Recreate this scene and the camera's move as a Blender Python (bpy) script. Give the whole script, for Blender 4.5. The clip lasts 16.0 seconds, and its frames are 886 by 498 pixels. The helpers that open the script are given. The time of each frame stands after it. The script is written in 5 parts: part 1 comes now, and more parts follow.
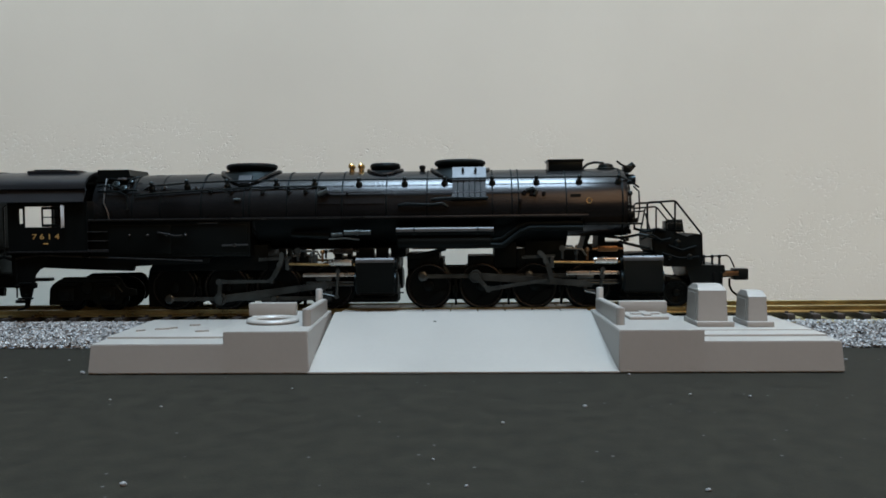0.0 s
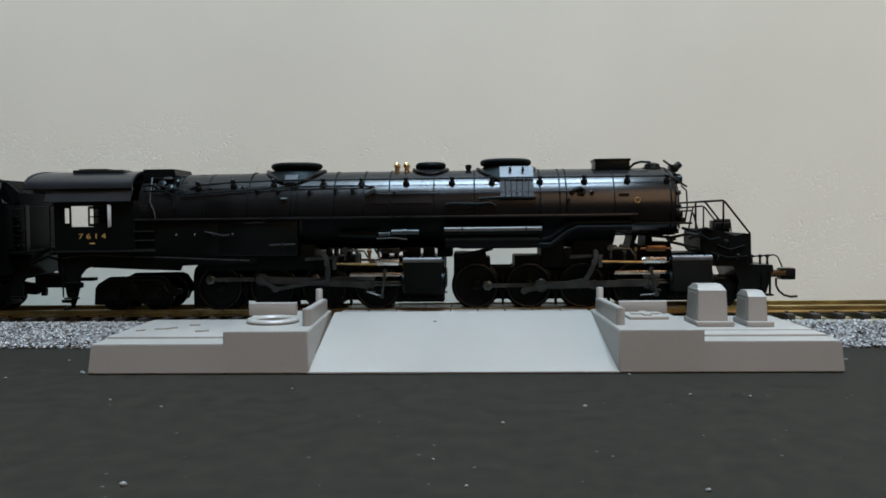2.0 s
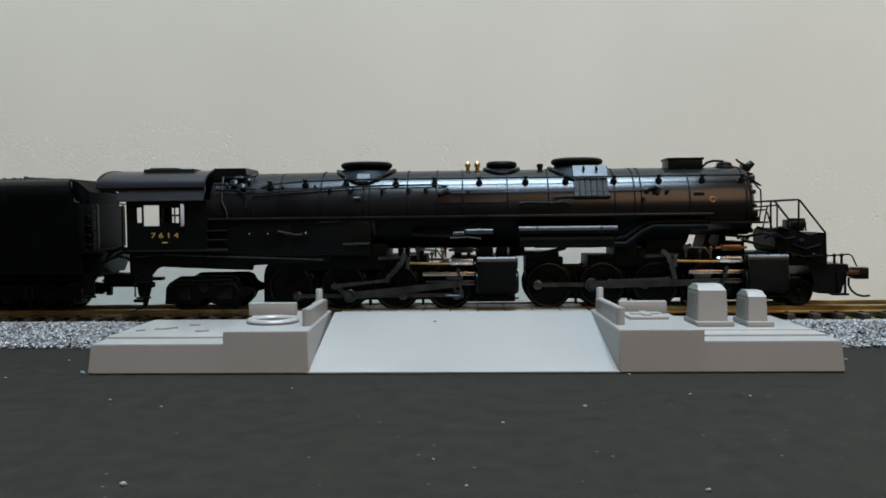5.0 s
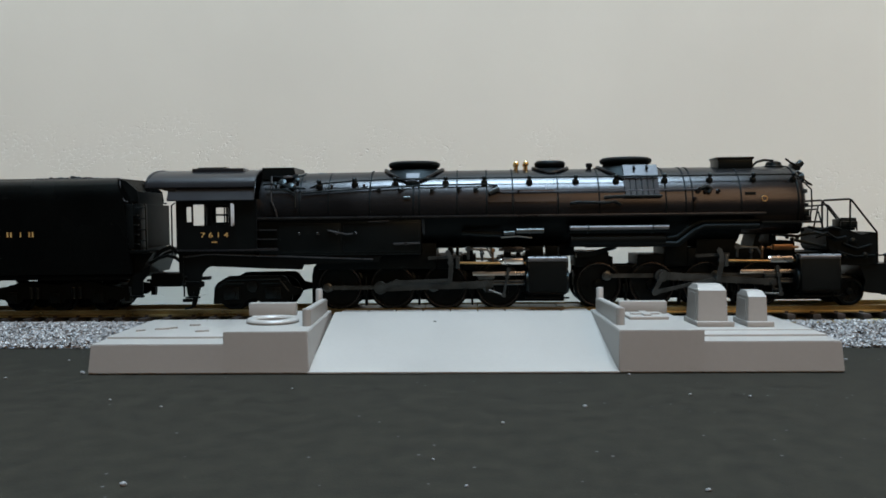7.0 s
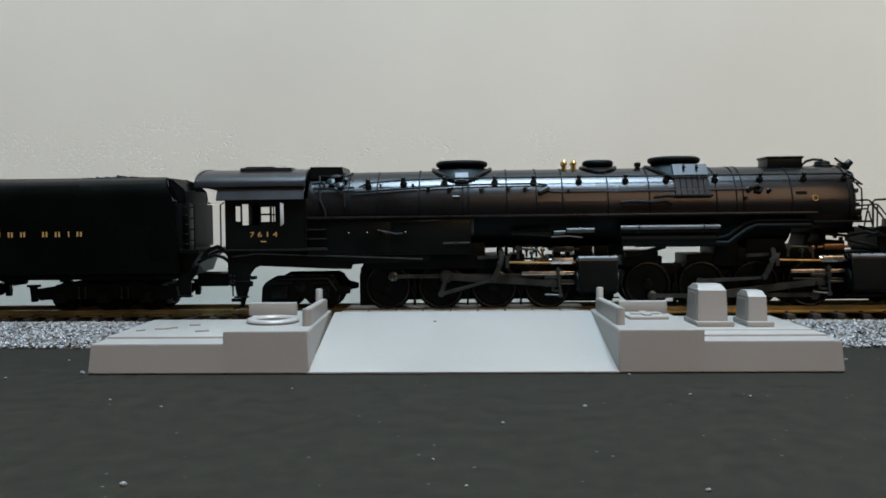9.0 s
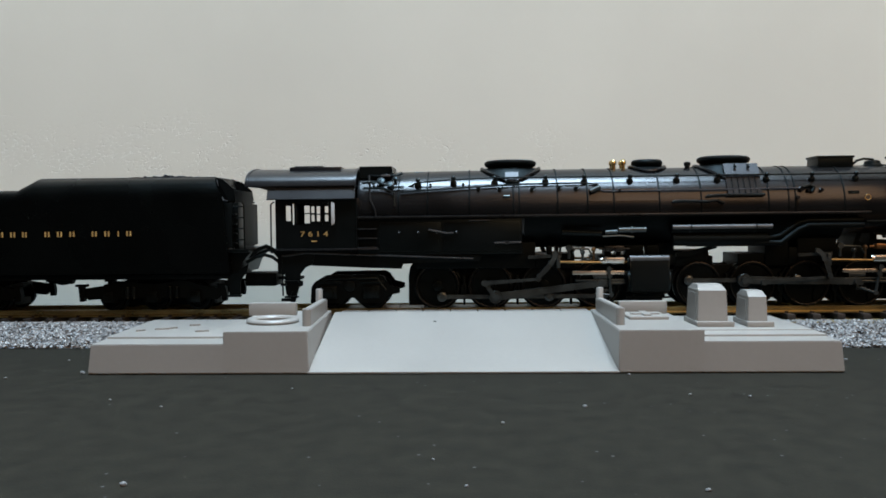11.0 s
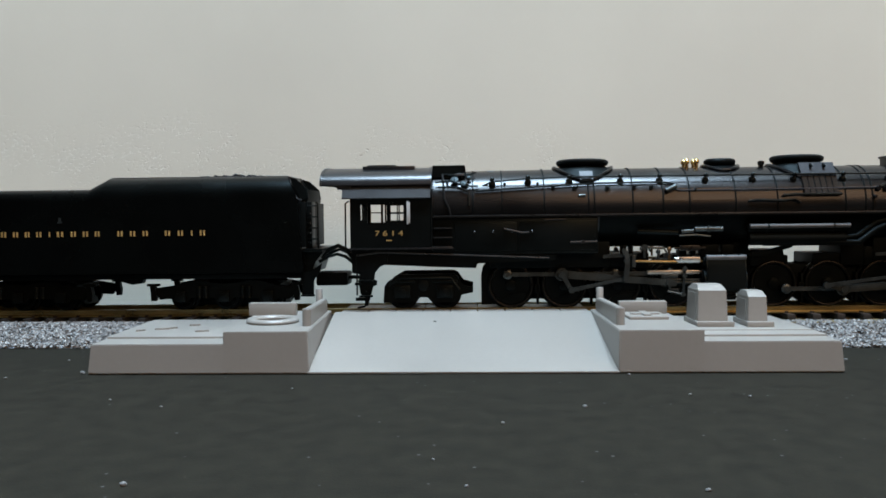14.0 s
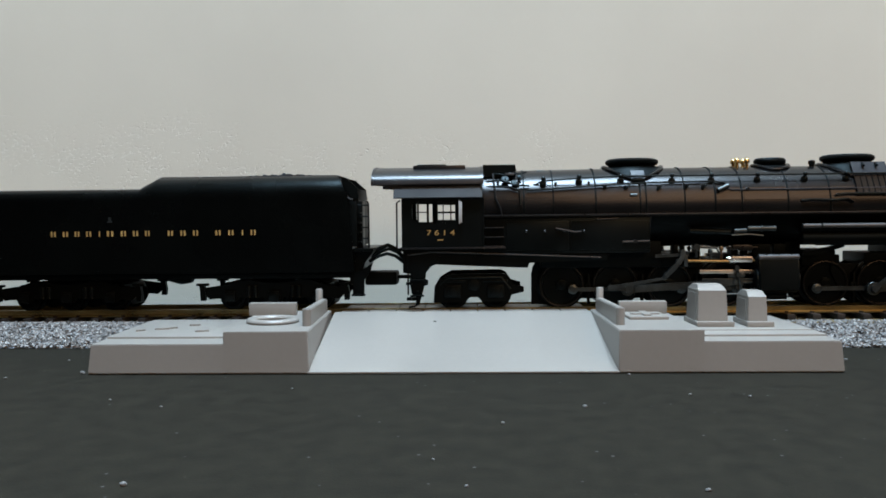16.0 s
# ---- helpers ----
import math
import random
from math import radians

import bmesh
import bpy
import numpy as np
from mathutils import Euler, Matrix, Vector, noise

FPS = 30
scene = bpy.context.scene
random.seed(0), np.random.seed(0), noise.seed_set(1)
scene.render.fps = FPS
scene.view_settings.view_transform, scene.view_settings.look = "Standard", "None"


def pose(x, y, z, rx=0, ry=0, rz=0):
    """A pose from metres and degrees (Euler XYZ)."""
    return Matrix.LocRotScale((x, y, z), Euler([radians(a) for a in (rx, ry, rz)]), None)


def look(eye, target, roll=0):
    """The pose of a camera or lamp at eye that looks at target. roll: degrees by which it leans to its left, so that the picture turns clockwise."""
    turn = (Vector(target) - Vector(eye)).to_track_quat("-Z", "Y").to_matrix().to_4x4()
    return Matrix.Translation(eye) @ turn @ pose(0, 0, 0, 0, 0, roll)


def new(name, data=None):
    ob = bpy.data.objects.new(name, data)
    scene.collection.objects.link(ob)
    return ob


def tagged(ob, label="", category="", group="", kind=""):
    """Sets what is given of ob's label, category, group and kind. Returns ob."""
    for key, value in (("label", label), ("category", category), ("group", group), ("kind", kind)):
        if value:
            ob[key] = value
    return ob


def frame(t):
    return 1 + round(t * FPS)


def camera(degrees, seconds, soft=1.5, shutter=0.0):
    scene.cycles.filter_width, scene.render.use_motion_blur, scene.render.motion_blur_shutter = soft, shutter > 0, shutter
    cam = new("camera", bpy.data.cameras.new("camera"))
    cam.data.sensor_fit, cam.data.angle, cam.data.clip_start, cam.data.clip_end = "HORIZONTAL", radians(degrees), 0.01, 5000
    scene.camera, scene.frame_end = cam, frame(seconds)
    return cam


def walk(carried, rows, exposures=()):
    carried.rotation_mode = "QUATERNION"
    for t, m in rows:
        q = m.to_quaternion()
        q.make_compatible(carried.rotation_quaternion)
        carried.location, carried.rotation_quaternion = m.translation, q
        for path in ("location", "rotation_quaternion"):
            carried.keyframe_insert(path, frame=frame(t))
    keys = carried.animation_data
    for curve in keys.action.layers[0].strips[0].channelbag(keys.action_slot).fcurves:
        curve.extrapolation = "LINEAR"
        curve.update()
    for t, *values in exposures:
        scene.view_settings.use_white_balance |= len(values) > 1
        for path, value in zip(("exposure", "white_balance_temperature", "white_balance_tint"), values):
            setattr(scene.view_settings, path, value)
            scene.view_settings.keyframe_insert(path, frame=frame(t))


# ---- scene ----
# All plan numbers below are millimetres of an H0 model layout (1:87); MM turns them into metres.
MM = 0.001

cam = camera(57.20, 16.0, soft=1.65)
EYE = pose(0, -307.53 * MM, 33.447 * MM, 90 - 2.2637, 0, 2.1614) @ pose(0, 0, 0, 0, 0, -0.4212)
walk(cam, [(0, EYE), (16.0, EYE)], exposures=[(0, -0.26), (3.5, -0.20), (7.0, -0.13), (9.0, -0.10), (16.0, -0.10)])

# ---- light: a closed room with one cool ceiling panel ----
world = bpy.data.worlds.new("world")
scene.world = world
world.use_nodes = True
world.node_tree.nodes["Background"].inputs[0].default_value = (0.9, 0.95, 1.0, 1)
world.node_tree.nodes["Background"].inputs[1].default_value = 0.005


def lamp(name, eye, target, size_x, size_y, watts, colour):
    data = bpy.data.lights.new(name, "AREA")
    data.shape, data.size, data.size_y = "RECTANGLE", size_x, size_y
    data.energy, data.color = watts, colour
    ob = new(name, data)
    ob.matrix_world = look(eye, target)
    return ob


lamp("ceiling_light", (0.08, -0.30, 1.45), (0.08, -0.30, 0), 0.58, 0.62, 76, (0.578, 0.785, 1.0))
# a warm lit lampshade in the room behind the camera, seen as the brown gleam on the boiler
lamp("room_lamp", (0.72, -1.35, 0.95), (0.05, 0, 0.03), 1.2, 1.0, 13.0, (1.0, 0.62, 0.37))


# ---- materials ----
def material(name, colour, rough=0.5, metal=0.0, vary=0.25, grain=400.0, bump=0.1, big=40.0, coat=0.0, second=None, rough_vary=0.1, spec=0.5, rand=0.0, sheen_tint=None):
    """Two scales of noise in colour, roughness and relief; second: a colour that shows through in blotches."""
    m = bpy.data.materials.new(name)
    m.use_nodes = True
    nt = m.node_tree
    N, L = nt.nodes, nt.links
    bsdf = N["Principled BSDF"]
    tc = N.new("ShaderNodeTexCoord")
    n1 = N.new("ShaderNodeTexNoise")
    n1.inputs["Scale"].default_value, n1.inputs["Detail"].default_value = grain, 4
    n2 = N.new("ShaderNodeTexNoise")
    n2.inputs["Scale"].default_value, n2.inputs["Detail"].default_value = big, 5
    for n in (n1, n2):
        L.new(tc.outputs["Object"], n.inputs["Vector"])
    mix = N.new("ShaderNodeMix")
    mix.data_type = "RGBA"
    c2 = second or tuple(min(1.0, c * (1 + 2 * vary)) for c in colour)
    c1 = tuple(c * (1 - vary) for c in colour)
    mix.inputs[6].default_value, mix.inputs[7].default_value = (*c1, 1), (*c2, 1)
    add = N.new("ShaderNodeMath")
    add.operation = "MULTIPLY_ADD"
    L.new(n1.outputs["Fac"], add.inputs[0])
    add.inputs[1].default_value = 0.45
    ramp = N.new("ShaderNodeMapRange")
    ramp.inputs[1].default_value, ramp.inputs[2].default_value = 0.3, 0.7
    ramp.inputs[3].default_value, ramp.inputs[4].default_value = -0.15, 0.7
    L.new(n2.outputs["Fac"], ramp.inputs[0])
    L.new(ramp.outputs[0], add.inputs[2])
    last = add.outputs[0]
    if rand:
        info = N.new("ShaderNodeObjectInfo")
        more = N.new("ShaderNodeMath")
        more.operation = "MULTIPLY_ADD"
        L.new(info.outputs["Random"], more.inputs[0])
        more.inputs[1].default_value = rand
        L.new(last, more.inputs[2])
        last = more.outputs[0]
    L.new(last, mix.inputs[0])
    L.new(mix.outputs[2], bsdf.inputs["Base Color"])
    rr = N.new("ShaderNodeMapRange")
    rr.inputs[3].default_value, rr.inputs[4].default_value = rough - rough_vary, rough + rough_vary
    L.new(n2.outputs["Fac"], rr.inputs[0])
    L.new(rr.outputs[0], bsdf.inputs["Roughness"])
    bsdf.inputs["Metallic"].default_value = metal
    bsdf.inputs["Coat Weight"].default_value = coat
    bsdf.inputs["Coat Roughness"].default_value = 0.25
    bsdf.inputs["Specular IOR Level"].default_value = spec
    if sheen_tint:
        bsdf.inputs["Specular Tint"].default_value = (*sheen_tint, 1)
    if bump:
        b = N.new("ShaderNodeBump")
        b.inputs["Strength"].default_value, b.inputs["Distance"].default_value = bump, 0.0002
        L.new(n1.outputs["Fac"], b.inputs["Height"])
        L.new(b.outputs[0], bsdf.inputs["Normal"])
    return m


COLD = (0.76, 0.97, 1.0)      # the cool cast of the black paints
M = dict(
    boiler=material("satin_black_boiler_paint", (0.0032, 0.0033, 0.0034), 0.25, spec=0.34, vary=0.3, grain=1500, bump=0.05, big=60, rough_vary=0.07),
    black=material("flat_black_paint", (0.0019, 0.0022, 0.0021), 0.34, sheen_tint=COLD, spec=0.17, vary=0.35, grain=1500, bump=0.08, big=80),
    roof=material("grey_black_roof_paint", (0.006, 0.0063, 0.007), 0.30, spec=0.46, vary=0.2, grain=1500, bump=0.05, big=50),
    tender=material("tender_black_paint", (0.0009, 0.0010, 0.0009), 0.27, sheen_tint=COLD, spec=0.14, vary=0.25, grain=1200, bump=0.05, big=40),
    frame=material("dull_black_frame", (0.0016, 0.0019, 0.0018), 0.5, sheen_tint=COLD, spec=0.08, vary=0.3, grain=1500, bump=0.1, big=100),
    wheel=material("blackened_wheel", (0.0018, 0.0020, 0.0019), 0.32, sheen_tint=COLD, spec=0.11, metal=0.0, vary=0.3, grain=1500, big=150),
    rod=material("dull_grey_steel_rod", (0.045, 0.052, 0.051), 0.34, metal=0.8, vary=0.3, grain=2500, big=200, bump=0.1),
    steel=material("bright_nickel", (0.55, 0.52, 0.47), 0.28, metal=1.0, vary=0.2, grain=2500, big=200),
    brass=material("polished_brass", (0.52, 0.38, 0.16), 0.28, metal=1.0, vary=0.2, grain=2500, big=200),
    edge=material("worn_tyre_edge", (0.030, 0.027, 0.024), 0.28, metal=1.0, vary=0.3, grain=2500, big=200),
    copper=material("warm_bronze", (0.17, 0.10, 0.05), 0.3, metal=0.9, vary=0.25, grain=2500, big=200),
    pipe=material("dull_silver_pipe", (0.072, 0.073, 0.073), 0.42, metal=0.3, vary=0.2, grain=2500, big=200),
    fitting=material("blackened_fitting", (0.018, 0.018, 0.0175), 0.3, metal=0.5, vary=0.3, grain=2500, big=200, bump=0.1),
    oldbrass=material("dark_brass", (0.20, 0.14, 0.06), 0.35, metal=0.9, vary=0.3, grain=2500, big=200),
    gold=material("gold_lettering", (0.30, 0.185, 0.06), 0.5, vary=0.2, grain=3000, big=300, bump=0),
    rail=material("tarnished_brass_rail", (0.27, 0.215, 0.095), 0.30, metal=0.9, vary=0.35, grain=1200, big=60, bump=0.15),
    tie=material("black_plastic_tie", (0.016, 0.013, 0.011), 0.55, vary=0.4, grain=900, big=150, bump=0.2, rand=0.3),
    cork=material("tan_roadbed", (0.15, 0.115, 0.05), 0.9, vary=0.5, grain=1500, big=200, bump=0.6),
    grey=material("moulded_grey_plastic", (0.215, 0.196, 0.172), 0.38, spec=0.6, vary=0.06, grain=700, big=15, bump=0.05, rough_vary=0.06),
    plate=material("grey_black_plate", (0.014, 0.0147, 0.017), 0.38, spec=0.26, vary=0.2, grain=1500, big=100),
    glassy=material("clear_glazing", (0.28, 0.285, 0.28), 0.2, vary=0.5, grain=300, big=50, bump=0),
    coal=material("coal", (0.006, 0.006, 0.006), 0.6, spec=0.1, vary=0.5, grain=1500, big=300, bump=0.5),
    room=material("warm_room_paint", (0.11, 0.08, 0.058), 0.85, vary=0.1, grain=60, big=3, bump=0.1),
    ceiling=material("white_ceiling_paint", (0.75, 0.75, 0.73), 0.9, vary=0.05, grain=60, big=3, bump=0.1),
    dust=material("pale_dust_grain", (0.11, 0.107, 0.10), 0.8, vary=0.1, grain=900, big=200),
)


def plaster():
    """White emulsion: smooth above, with a band of flaking relief low down and fine roller texture."""
    m = material("white_wall_emulsion", (0.616, 0.572, 0.474), 0.75, vary=0.035, grain=40, big=9, bump=0, second=(0.650, 0.605, 0.502))
    N, L = m.node_tree.nodes, m.node_tree.links
    bsdf = N["Principled BSDF"]
    geo = N.new("ShaderNodeNewGeometry")
    sep = N.new("ShaderNodeSeparateXYZ")
    L.new(geo.outputs["Position"], sep.inputs[0])
    low = N.new("ShaderNodeMapRange")
    low.interpolation_type = "SMOOTHSTEP"
    low.inputs[1].default_value, low.inputs[2].default_value = 0.080, 0.058
    wob = N.new("ShaderNodeTexNoise")
    wob.inputs["Scale"].default_value, wob.inputs["Detail"].default_value = 22, 3
    L.new(geo.outputs["Position"], wob.inputs["Vector"])
    z2 = N.new("ShaderNodeMath")
    z2.operation = "MULTIPLY_ADD"
    L.new(wob.outputs["Fac"], z2.inputs[0])
    z2.inputs[1].default_value = -0.05
    zz = N.new("ShaderNodeMath")
    zz.operation = "ADD"
    tilt = N.new("ShaderNodeMath")
    tilt.operation = "MULTIPLY_ADD"
    L.new(sep.outputs["X"], tilt.inputs[0])
    tilt.inputs[1].default_value = 0.06
    L.new(sep.outputs["Z"], tilt.inputs[2])
    L.new(tilt.outputs[0], zz.inputs[0])
    zz.inputs[1].default_value = 0.029
    L.new(zz.outputs[0], z2.inputs[2])
    L.new(z2.outputs[0], low.inputs[0])
    flake = N.new("ShaderNodeTexNoise")
    flake.inputs["Scale"].default_value, flake.inputs["Detail"].default_value = 760, 5
    flake.inputs["Roughness"].default_value = 0.6
    flat = N.new("ShaderNodeVectorMath")
    flat.operation = "MULTIPLY"
    flat.inputs[1].default_value = (0.75, 1.0, 1.1)
    L.new(geo.outputs["Position"], flat.inputs[0])
    L.new(flat.outputs[0], flake.inputs["Vector"])
    thr = N.new("ShaderNodeMapRange")
    thr.inputs[1].default_value, thr.inputs[2].default_value = 0.55, 0.74
    L.new(flake.outputs["Fac"], thr.inputs[0])
    prod = N.new("ShaderNodeMath")
    prod.operation = "MULTIPLY"
    foot = N.new("ShaderNodeMapRange")
    foot.inputs[1].default_value, foot.inputs[2].default_value = 0.020, 0.052
    foot.inputs[3].default_value = 0.45
    L.new(z2.outputs[0], foot.inputs[0])
    band = N.new("ShaderNodeMath")
    band.operation = "MULTIPLY"
    L.new(low.outputs[0], band.inputs[0])
    L.new(foot.outputs[0], band.inputs[1])
    L.new(thr.outputs[0], prod.inputs[0])
    patch = N.new("ShaderNodeTexNoise")
    patch.inputs["Scale"].default_value, patch.inputs["Detail"].default_value = 90, 3
    L.new(flat.outputs[0], patch.inputs["Vector"])
    some = N.new("ShaderNodeMapRange")
    some.inputs[1].default_value, some.inputs[2].default_value = 0.40, 0.62
    L.new(patch.outputs["Fac"], some.inputs[0])
    here = N.new("ShaderNodeMath")
    here.operation = "MULTIPLY"
    L.new(band.outputs[0], here.inputs[0])
    L.new(some.outputs[0], here.inputs[1])
    L.new(here.outputs[0], prod.inputs[1])
    fine = N.new("ShaderNodeTexNoise")
    fine.inputs["Scale"].default_value, fine.inputs["Detail"].default_value = 650, 3
    L.new(geo.outputs["Position"], fine.inputs["Vector"])
    both = N.new("ShaderNodeMath")
    both.operation = "MULTIPLY_ADD"
    L.new(fine.outputs["Fac"], both.inputs[0])
    both.inputs[1].default_value = 0.05
    L.new(prod.outputs[0], both.inputs[2])
    b = N.new("ShaderNodeBump")
    b.inputs["Strength"].default_value, b.inputs["Distance"].default_value = 1.0, 0.00032
    b.invert = True
    L.new(both.outputs[0], b.inputs["Height"])
    L.new(b.outputs[0], bsdf.inputs["Normal"])
    return m


def board():
    """Near-black sheet with grey dust film and pin-prick specks."""
    m = material("black_baseboard_sheet", (0.0105, 0.0090, 0.0058), 0.8, vary=0.25, grain=1700, big=170, bump=0.15, second=(0.0150, 0.0130, 0.0085), spec=0.10, rough_vary=0.03)
    N, L = m.node_tree.nodes, m.node_tree.links
    bsdf = N["Principled BSDF"]
    old = bsdf.inputs["Base Color"].links[0].from_socket
    tc = N.new("ShaderNodeTexCoord")
    vor = N.new("ShaderNodeTexVoronoi")
    vor.inputs["Scale"].default_value = 380
    L.new(tc.outputs["Object"], vor.inputs["Vector"])
    dots = N.new("ShaderNodeMapRange")
    dots.inputs[1].default_value, dots.inputs[2].default_value = 0.16, 0.06
    L.new(vor.outputs["Distance"], dots.inputs[0])
    keep = N.new("ShaderNodeSeparateColor")
    L.new(vor.outputs["Color"], keep.inputs[0])
    some = N.new("ShaderNodeMath")
    some.operation = "GREATER_THAN"
    L.new(keep.outputs[0], some.inputs[0])
    some.inputs[1].default_value = 0.92
    amt = N.new("ShaderNodeMath")
    amt.operation = "MULTIPLY"
    L.new(dots.outputs[0], amt.inputs[0])
    L.new(some.outputs[0], amt.inputs[1])
    half = N.new("ShaderNodeMath")
    half.operation = "MULTIPLY"
    L.new(amt.outputs[0], half.inputs[0])
    half.inputs[1].default_value = 0.14
    mix = N.new("ShaderNodeMix")
    mix.data_type = "RGBA"
    L.new(half.outputs[0], mix.inputs[0])
    L.new(old, mix.inputs[6])
    mix.inputs[7].default_value = (0.5, 0.5, 0.49, 1)
    L.new(mix.outputs[2], bsdf.inputs["Base Color"])
    return m


def stones():
    m = material("grey_white_ballast", (0.42, 0.43, 0.46), 0.75, vary=0.2, grain=1500, big=200, bump=0.4)
    N, L = m.node_tree.nodes, m.node_tree.links
    bsdf = N["Principled BSDF"]
    geo = N.new("ShaderNodeNewGeometry")
    ramp = N.new("ShaderNodeValToRGB")
    ramp.color_ramp.elements[0].color, ramp.color_ramp.elements[1].color = (0.065, 0.063, 0.060, 1), (0.31, 0.302, 0.285, 1)
    e = ramp.color_ramp.elements.new(0.35)
    e.color = (0.175, 0.171, 0.163, 1)
    L.new(geo.outputs["Random Per Island"], ramp.inputs[0])
    L.new(ramp.outputs[0], bsdf.inputs["Base Color"])
    return m


M["wall"], M["board"], M["stones"] = plaster(), board(), stones()


# ---- mesh helpers, in millimetres ----
def B():
    return bmesh.new()


def poly(bm, pts, faces):
    vs = [bm.verts.new(p) for p in pts]
    for f in faces:
        bm.faces.new([vs[i] for i in f])


def box(bm, x0, x1, y0, y1, z0, z1, bev=0.0):
    tmp = bmesh.ops.create_cube(bm, size=1.0)["verts"]
    for v in tmp:
        v.co = Vector((x0 + (v.co.x + 0.5) * (x1 - x0), y0 + (v.co.y + 0.5) * (y1 - y0), z0 + (v.co.z + 0.5) * (z1 - z0)))
    if bev:
        edges = list({e for v in tmp for e in v.link_edges})
        bmesh.ops.bevel(bm, geom=edges, offset=bev, segments=2, profile=0.6, affect="EDGES")


def prism(bm, prof, lo, hi, axis="y"):
    """A polygon, drawn in the two other axes, pulled along an axis."""
    n = len(prof)

    def put(a, b, c):
        return {"y": (a, c, b), "x": (c, a, b), "z": (a, b, c)}[axis]
    pts = [put(a, b, lo) for a, b in prof] + [put(a, b, hi) for a, b in prof]
    faces = [tuple(range(n)), tuple(range(2 * n - 1, n - 1, -1))]
    faces += [(i, n + i, n + (i + 1) % n, (i + 1) % n) for i in range(n)]
    poly(bm, pts, faces)


def plate(bm, x0, x1, z0, z1, y0, y1, holes):
    """One sheet with rectangular holes (x0, x1, z0, z1) right through it."""
    xs = sorted({x0, x1, *(h[0] for h in holes), *(h[1] for h in holes)})
    zs = sorted({z0, z1, *(h[2] for h in holes), *(h[3] for h in holes)})
    grid = {(i, k): bm.verts.new((x, y0, z)) for i, x in enumerate(xs) for k, z in enumerate(zs)}
    solid = []
    for i in range(len(xs) - 1):
        for k in range(len(zs) - 1):
            cx, cz = (xs[i] + xs[i + 1]) / 2, (zs[k] + zs[k + 1]) / 2
            if not any(h[0] < cx < h[1] and h[2] < cz < h[3] for h in holes):
                solid.append(bm.faces.new((grid[i, k], grid[i + 1, k], grid[i + 1, k + 1], grid[i, k + 1])))
    for v in [v for v in bm.verts if not v.link_faces]:
        bm.verts.remove(v)
    back = bmesh.ops.extrude_face_region(bm, geom=solid, use_keep_orig=True)["geom"]
    for v in back:
        if isinstance(v, bmesh.types.BMVert):
            v.co.y = y1


def frame_of(d):
    d = Vector(d).normalized()
    a = Vector((0, 0, 1)) if abs(d.z) < 0.9 else Vector((1, 0, 0))
    u = d.cross(a).normalized()
    return d, u, d.cross(u)


def rings(bm, loops, closed=False, caps=True):
    vs = [[bm.verts.new(p) for p in lp] for lp in loops]
    n, k = len(vs[0]), len(vs)
    for i in range(k if closed else k - 1):
        a, b = vs[i], vs[(i + 1) % k]
        for j in range(n):
            bm.faces.new((a[j], a[(j + 1) % n], b[(j + 1) % n], b[j]))
    if caps and not closed:
        bm.faces.new(vs[0][::-1])
        bm.faces.new(vs[-1])


def lathe(bm, origin, axis, prof, seg=24):
    """prof: (distance along axis, radius) pairs."""
    d, u, v = frame_of(axis)
    o = Vector(origin)
    rings(bm, [[o + d * h + (u * math.cos(2 * math.pi * j / seg) + v * math.sin(2 * math.pi * j / seg)) * max(r, 0.001)
                for j in range(seg)] for h, r in prof])


def cyl(bm, p0, p1, r, r1=None, seg=16):
    p0, p1 = Vector(p0), Vector(p1)
    lathe(bm, p0, p1 - p0, [(0, r), ((p1 - p0).length, r if r1 is None else r1)], seg)


def tube(bm, pts, r, seg=8):
    pts = [Vector(p) for p in pts]
    loops = []
    u = None
    for i, p in enumerate(pts):
        d = (pts[min(i + 1, len(pts) - 1)] - pts[max(i - 1, 0)]).normalized()
        if u is None:
            u = frame_of(d)[1]
        u = (u - d * u.dot(d)).normalized()
        v = d.cross(u)
        loops.append([p + (u * math.cos(2 * math.pi * j / seg) + v * math.sin(2 * math.pi * j / seg)) * r for j in range(seg)])
    rings(bm, loops)


def torus(bm, c, axis, R, r, seg=40, sides=10, flat=1.0):
    d, u, v = frame_of(axis)
    loops = []
    for i in range(seg):
        a = 2 * math.pi * i / seg
        w = u * math.cos(a) + v * math.sin(a)
        loops.append([Vector(c) + w * (R + r * math.cos(2 * math.pi * j / sides)) + d * (r * flat * math.sin(2 * math.pi * j / sides)) for j in range(sides)])
    rings(bm, loops, closed=True)


def mesh_of(name, bm, mat, sharp=38):
    bmesh.ops.recalc_face_normals(bm, faces=bm.faces)
    for f in bm.faces:
        f.smooth = True
    for e in bm.edges:
        if len(e.link_faces) == 2 and e.calc_face_angle(0) > radians(sharp):
            e.smooth = False
    bm.transform(Matrix.Scale(MM, 4))
    me = bpy.data.meshes.new(name)
    bm.to_mesh(me)
    bm.free()
    me.materials.append(mat)
    return me


def part(name, bm, mat, parent=None, label=""):
    ob = new(name, mesh_of(name, bm, mat))
    ob.parent = parent
    return tagged(ob, label)


def thing(name, label, category, group="", at=(0, 0, 0)):
    ob = new(name)
    ob.empty_display_size = 0.01
    ob.location = Vector(at) * MM
    return tagged(ob, label, category, group)


def setting(name, bm, mat, label, category):
    return tagged(part(name, bm, mat), label, category, kind="structure")


# ---- the room and the board ----
BOARD = -12.0
WALL_Y = 62.0
GRADE = 0.2          # degrees by which the line climbs towards the east


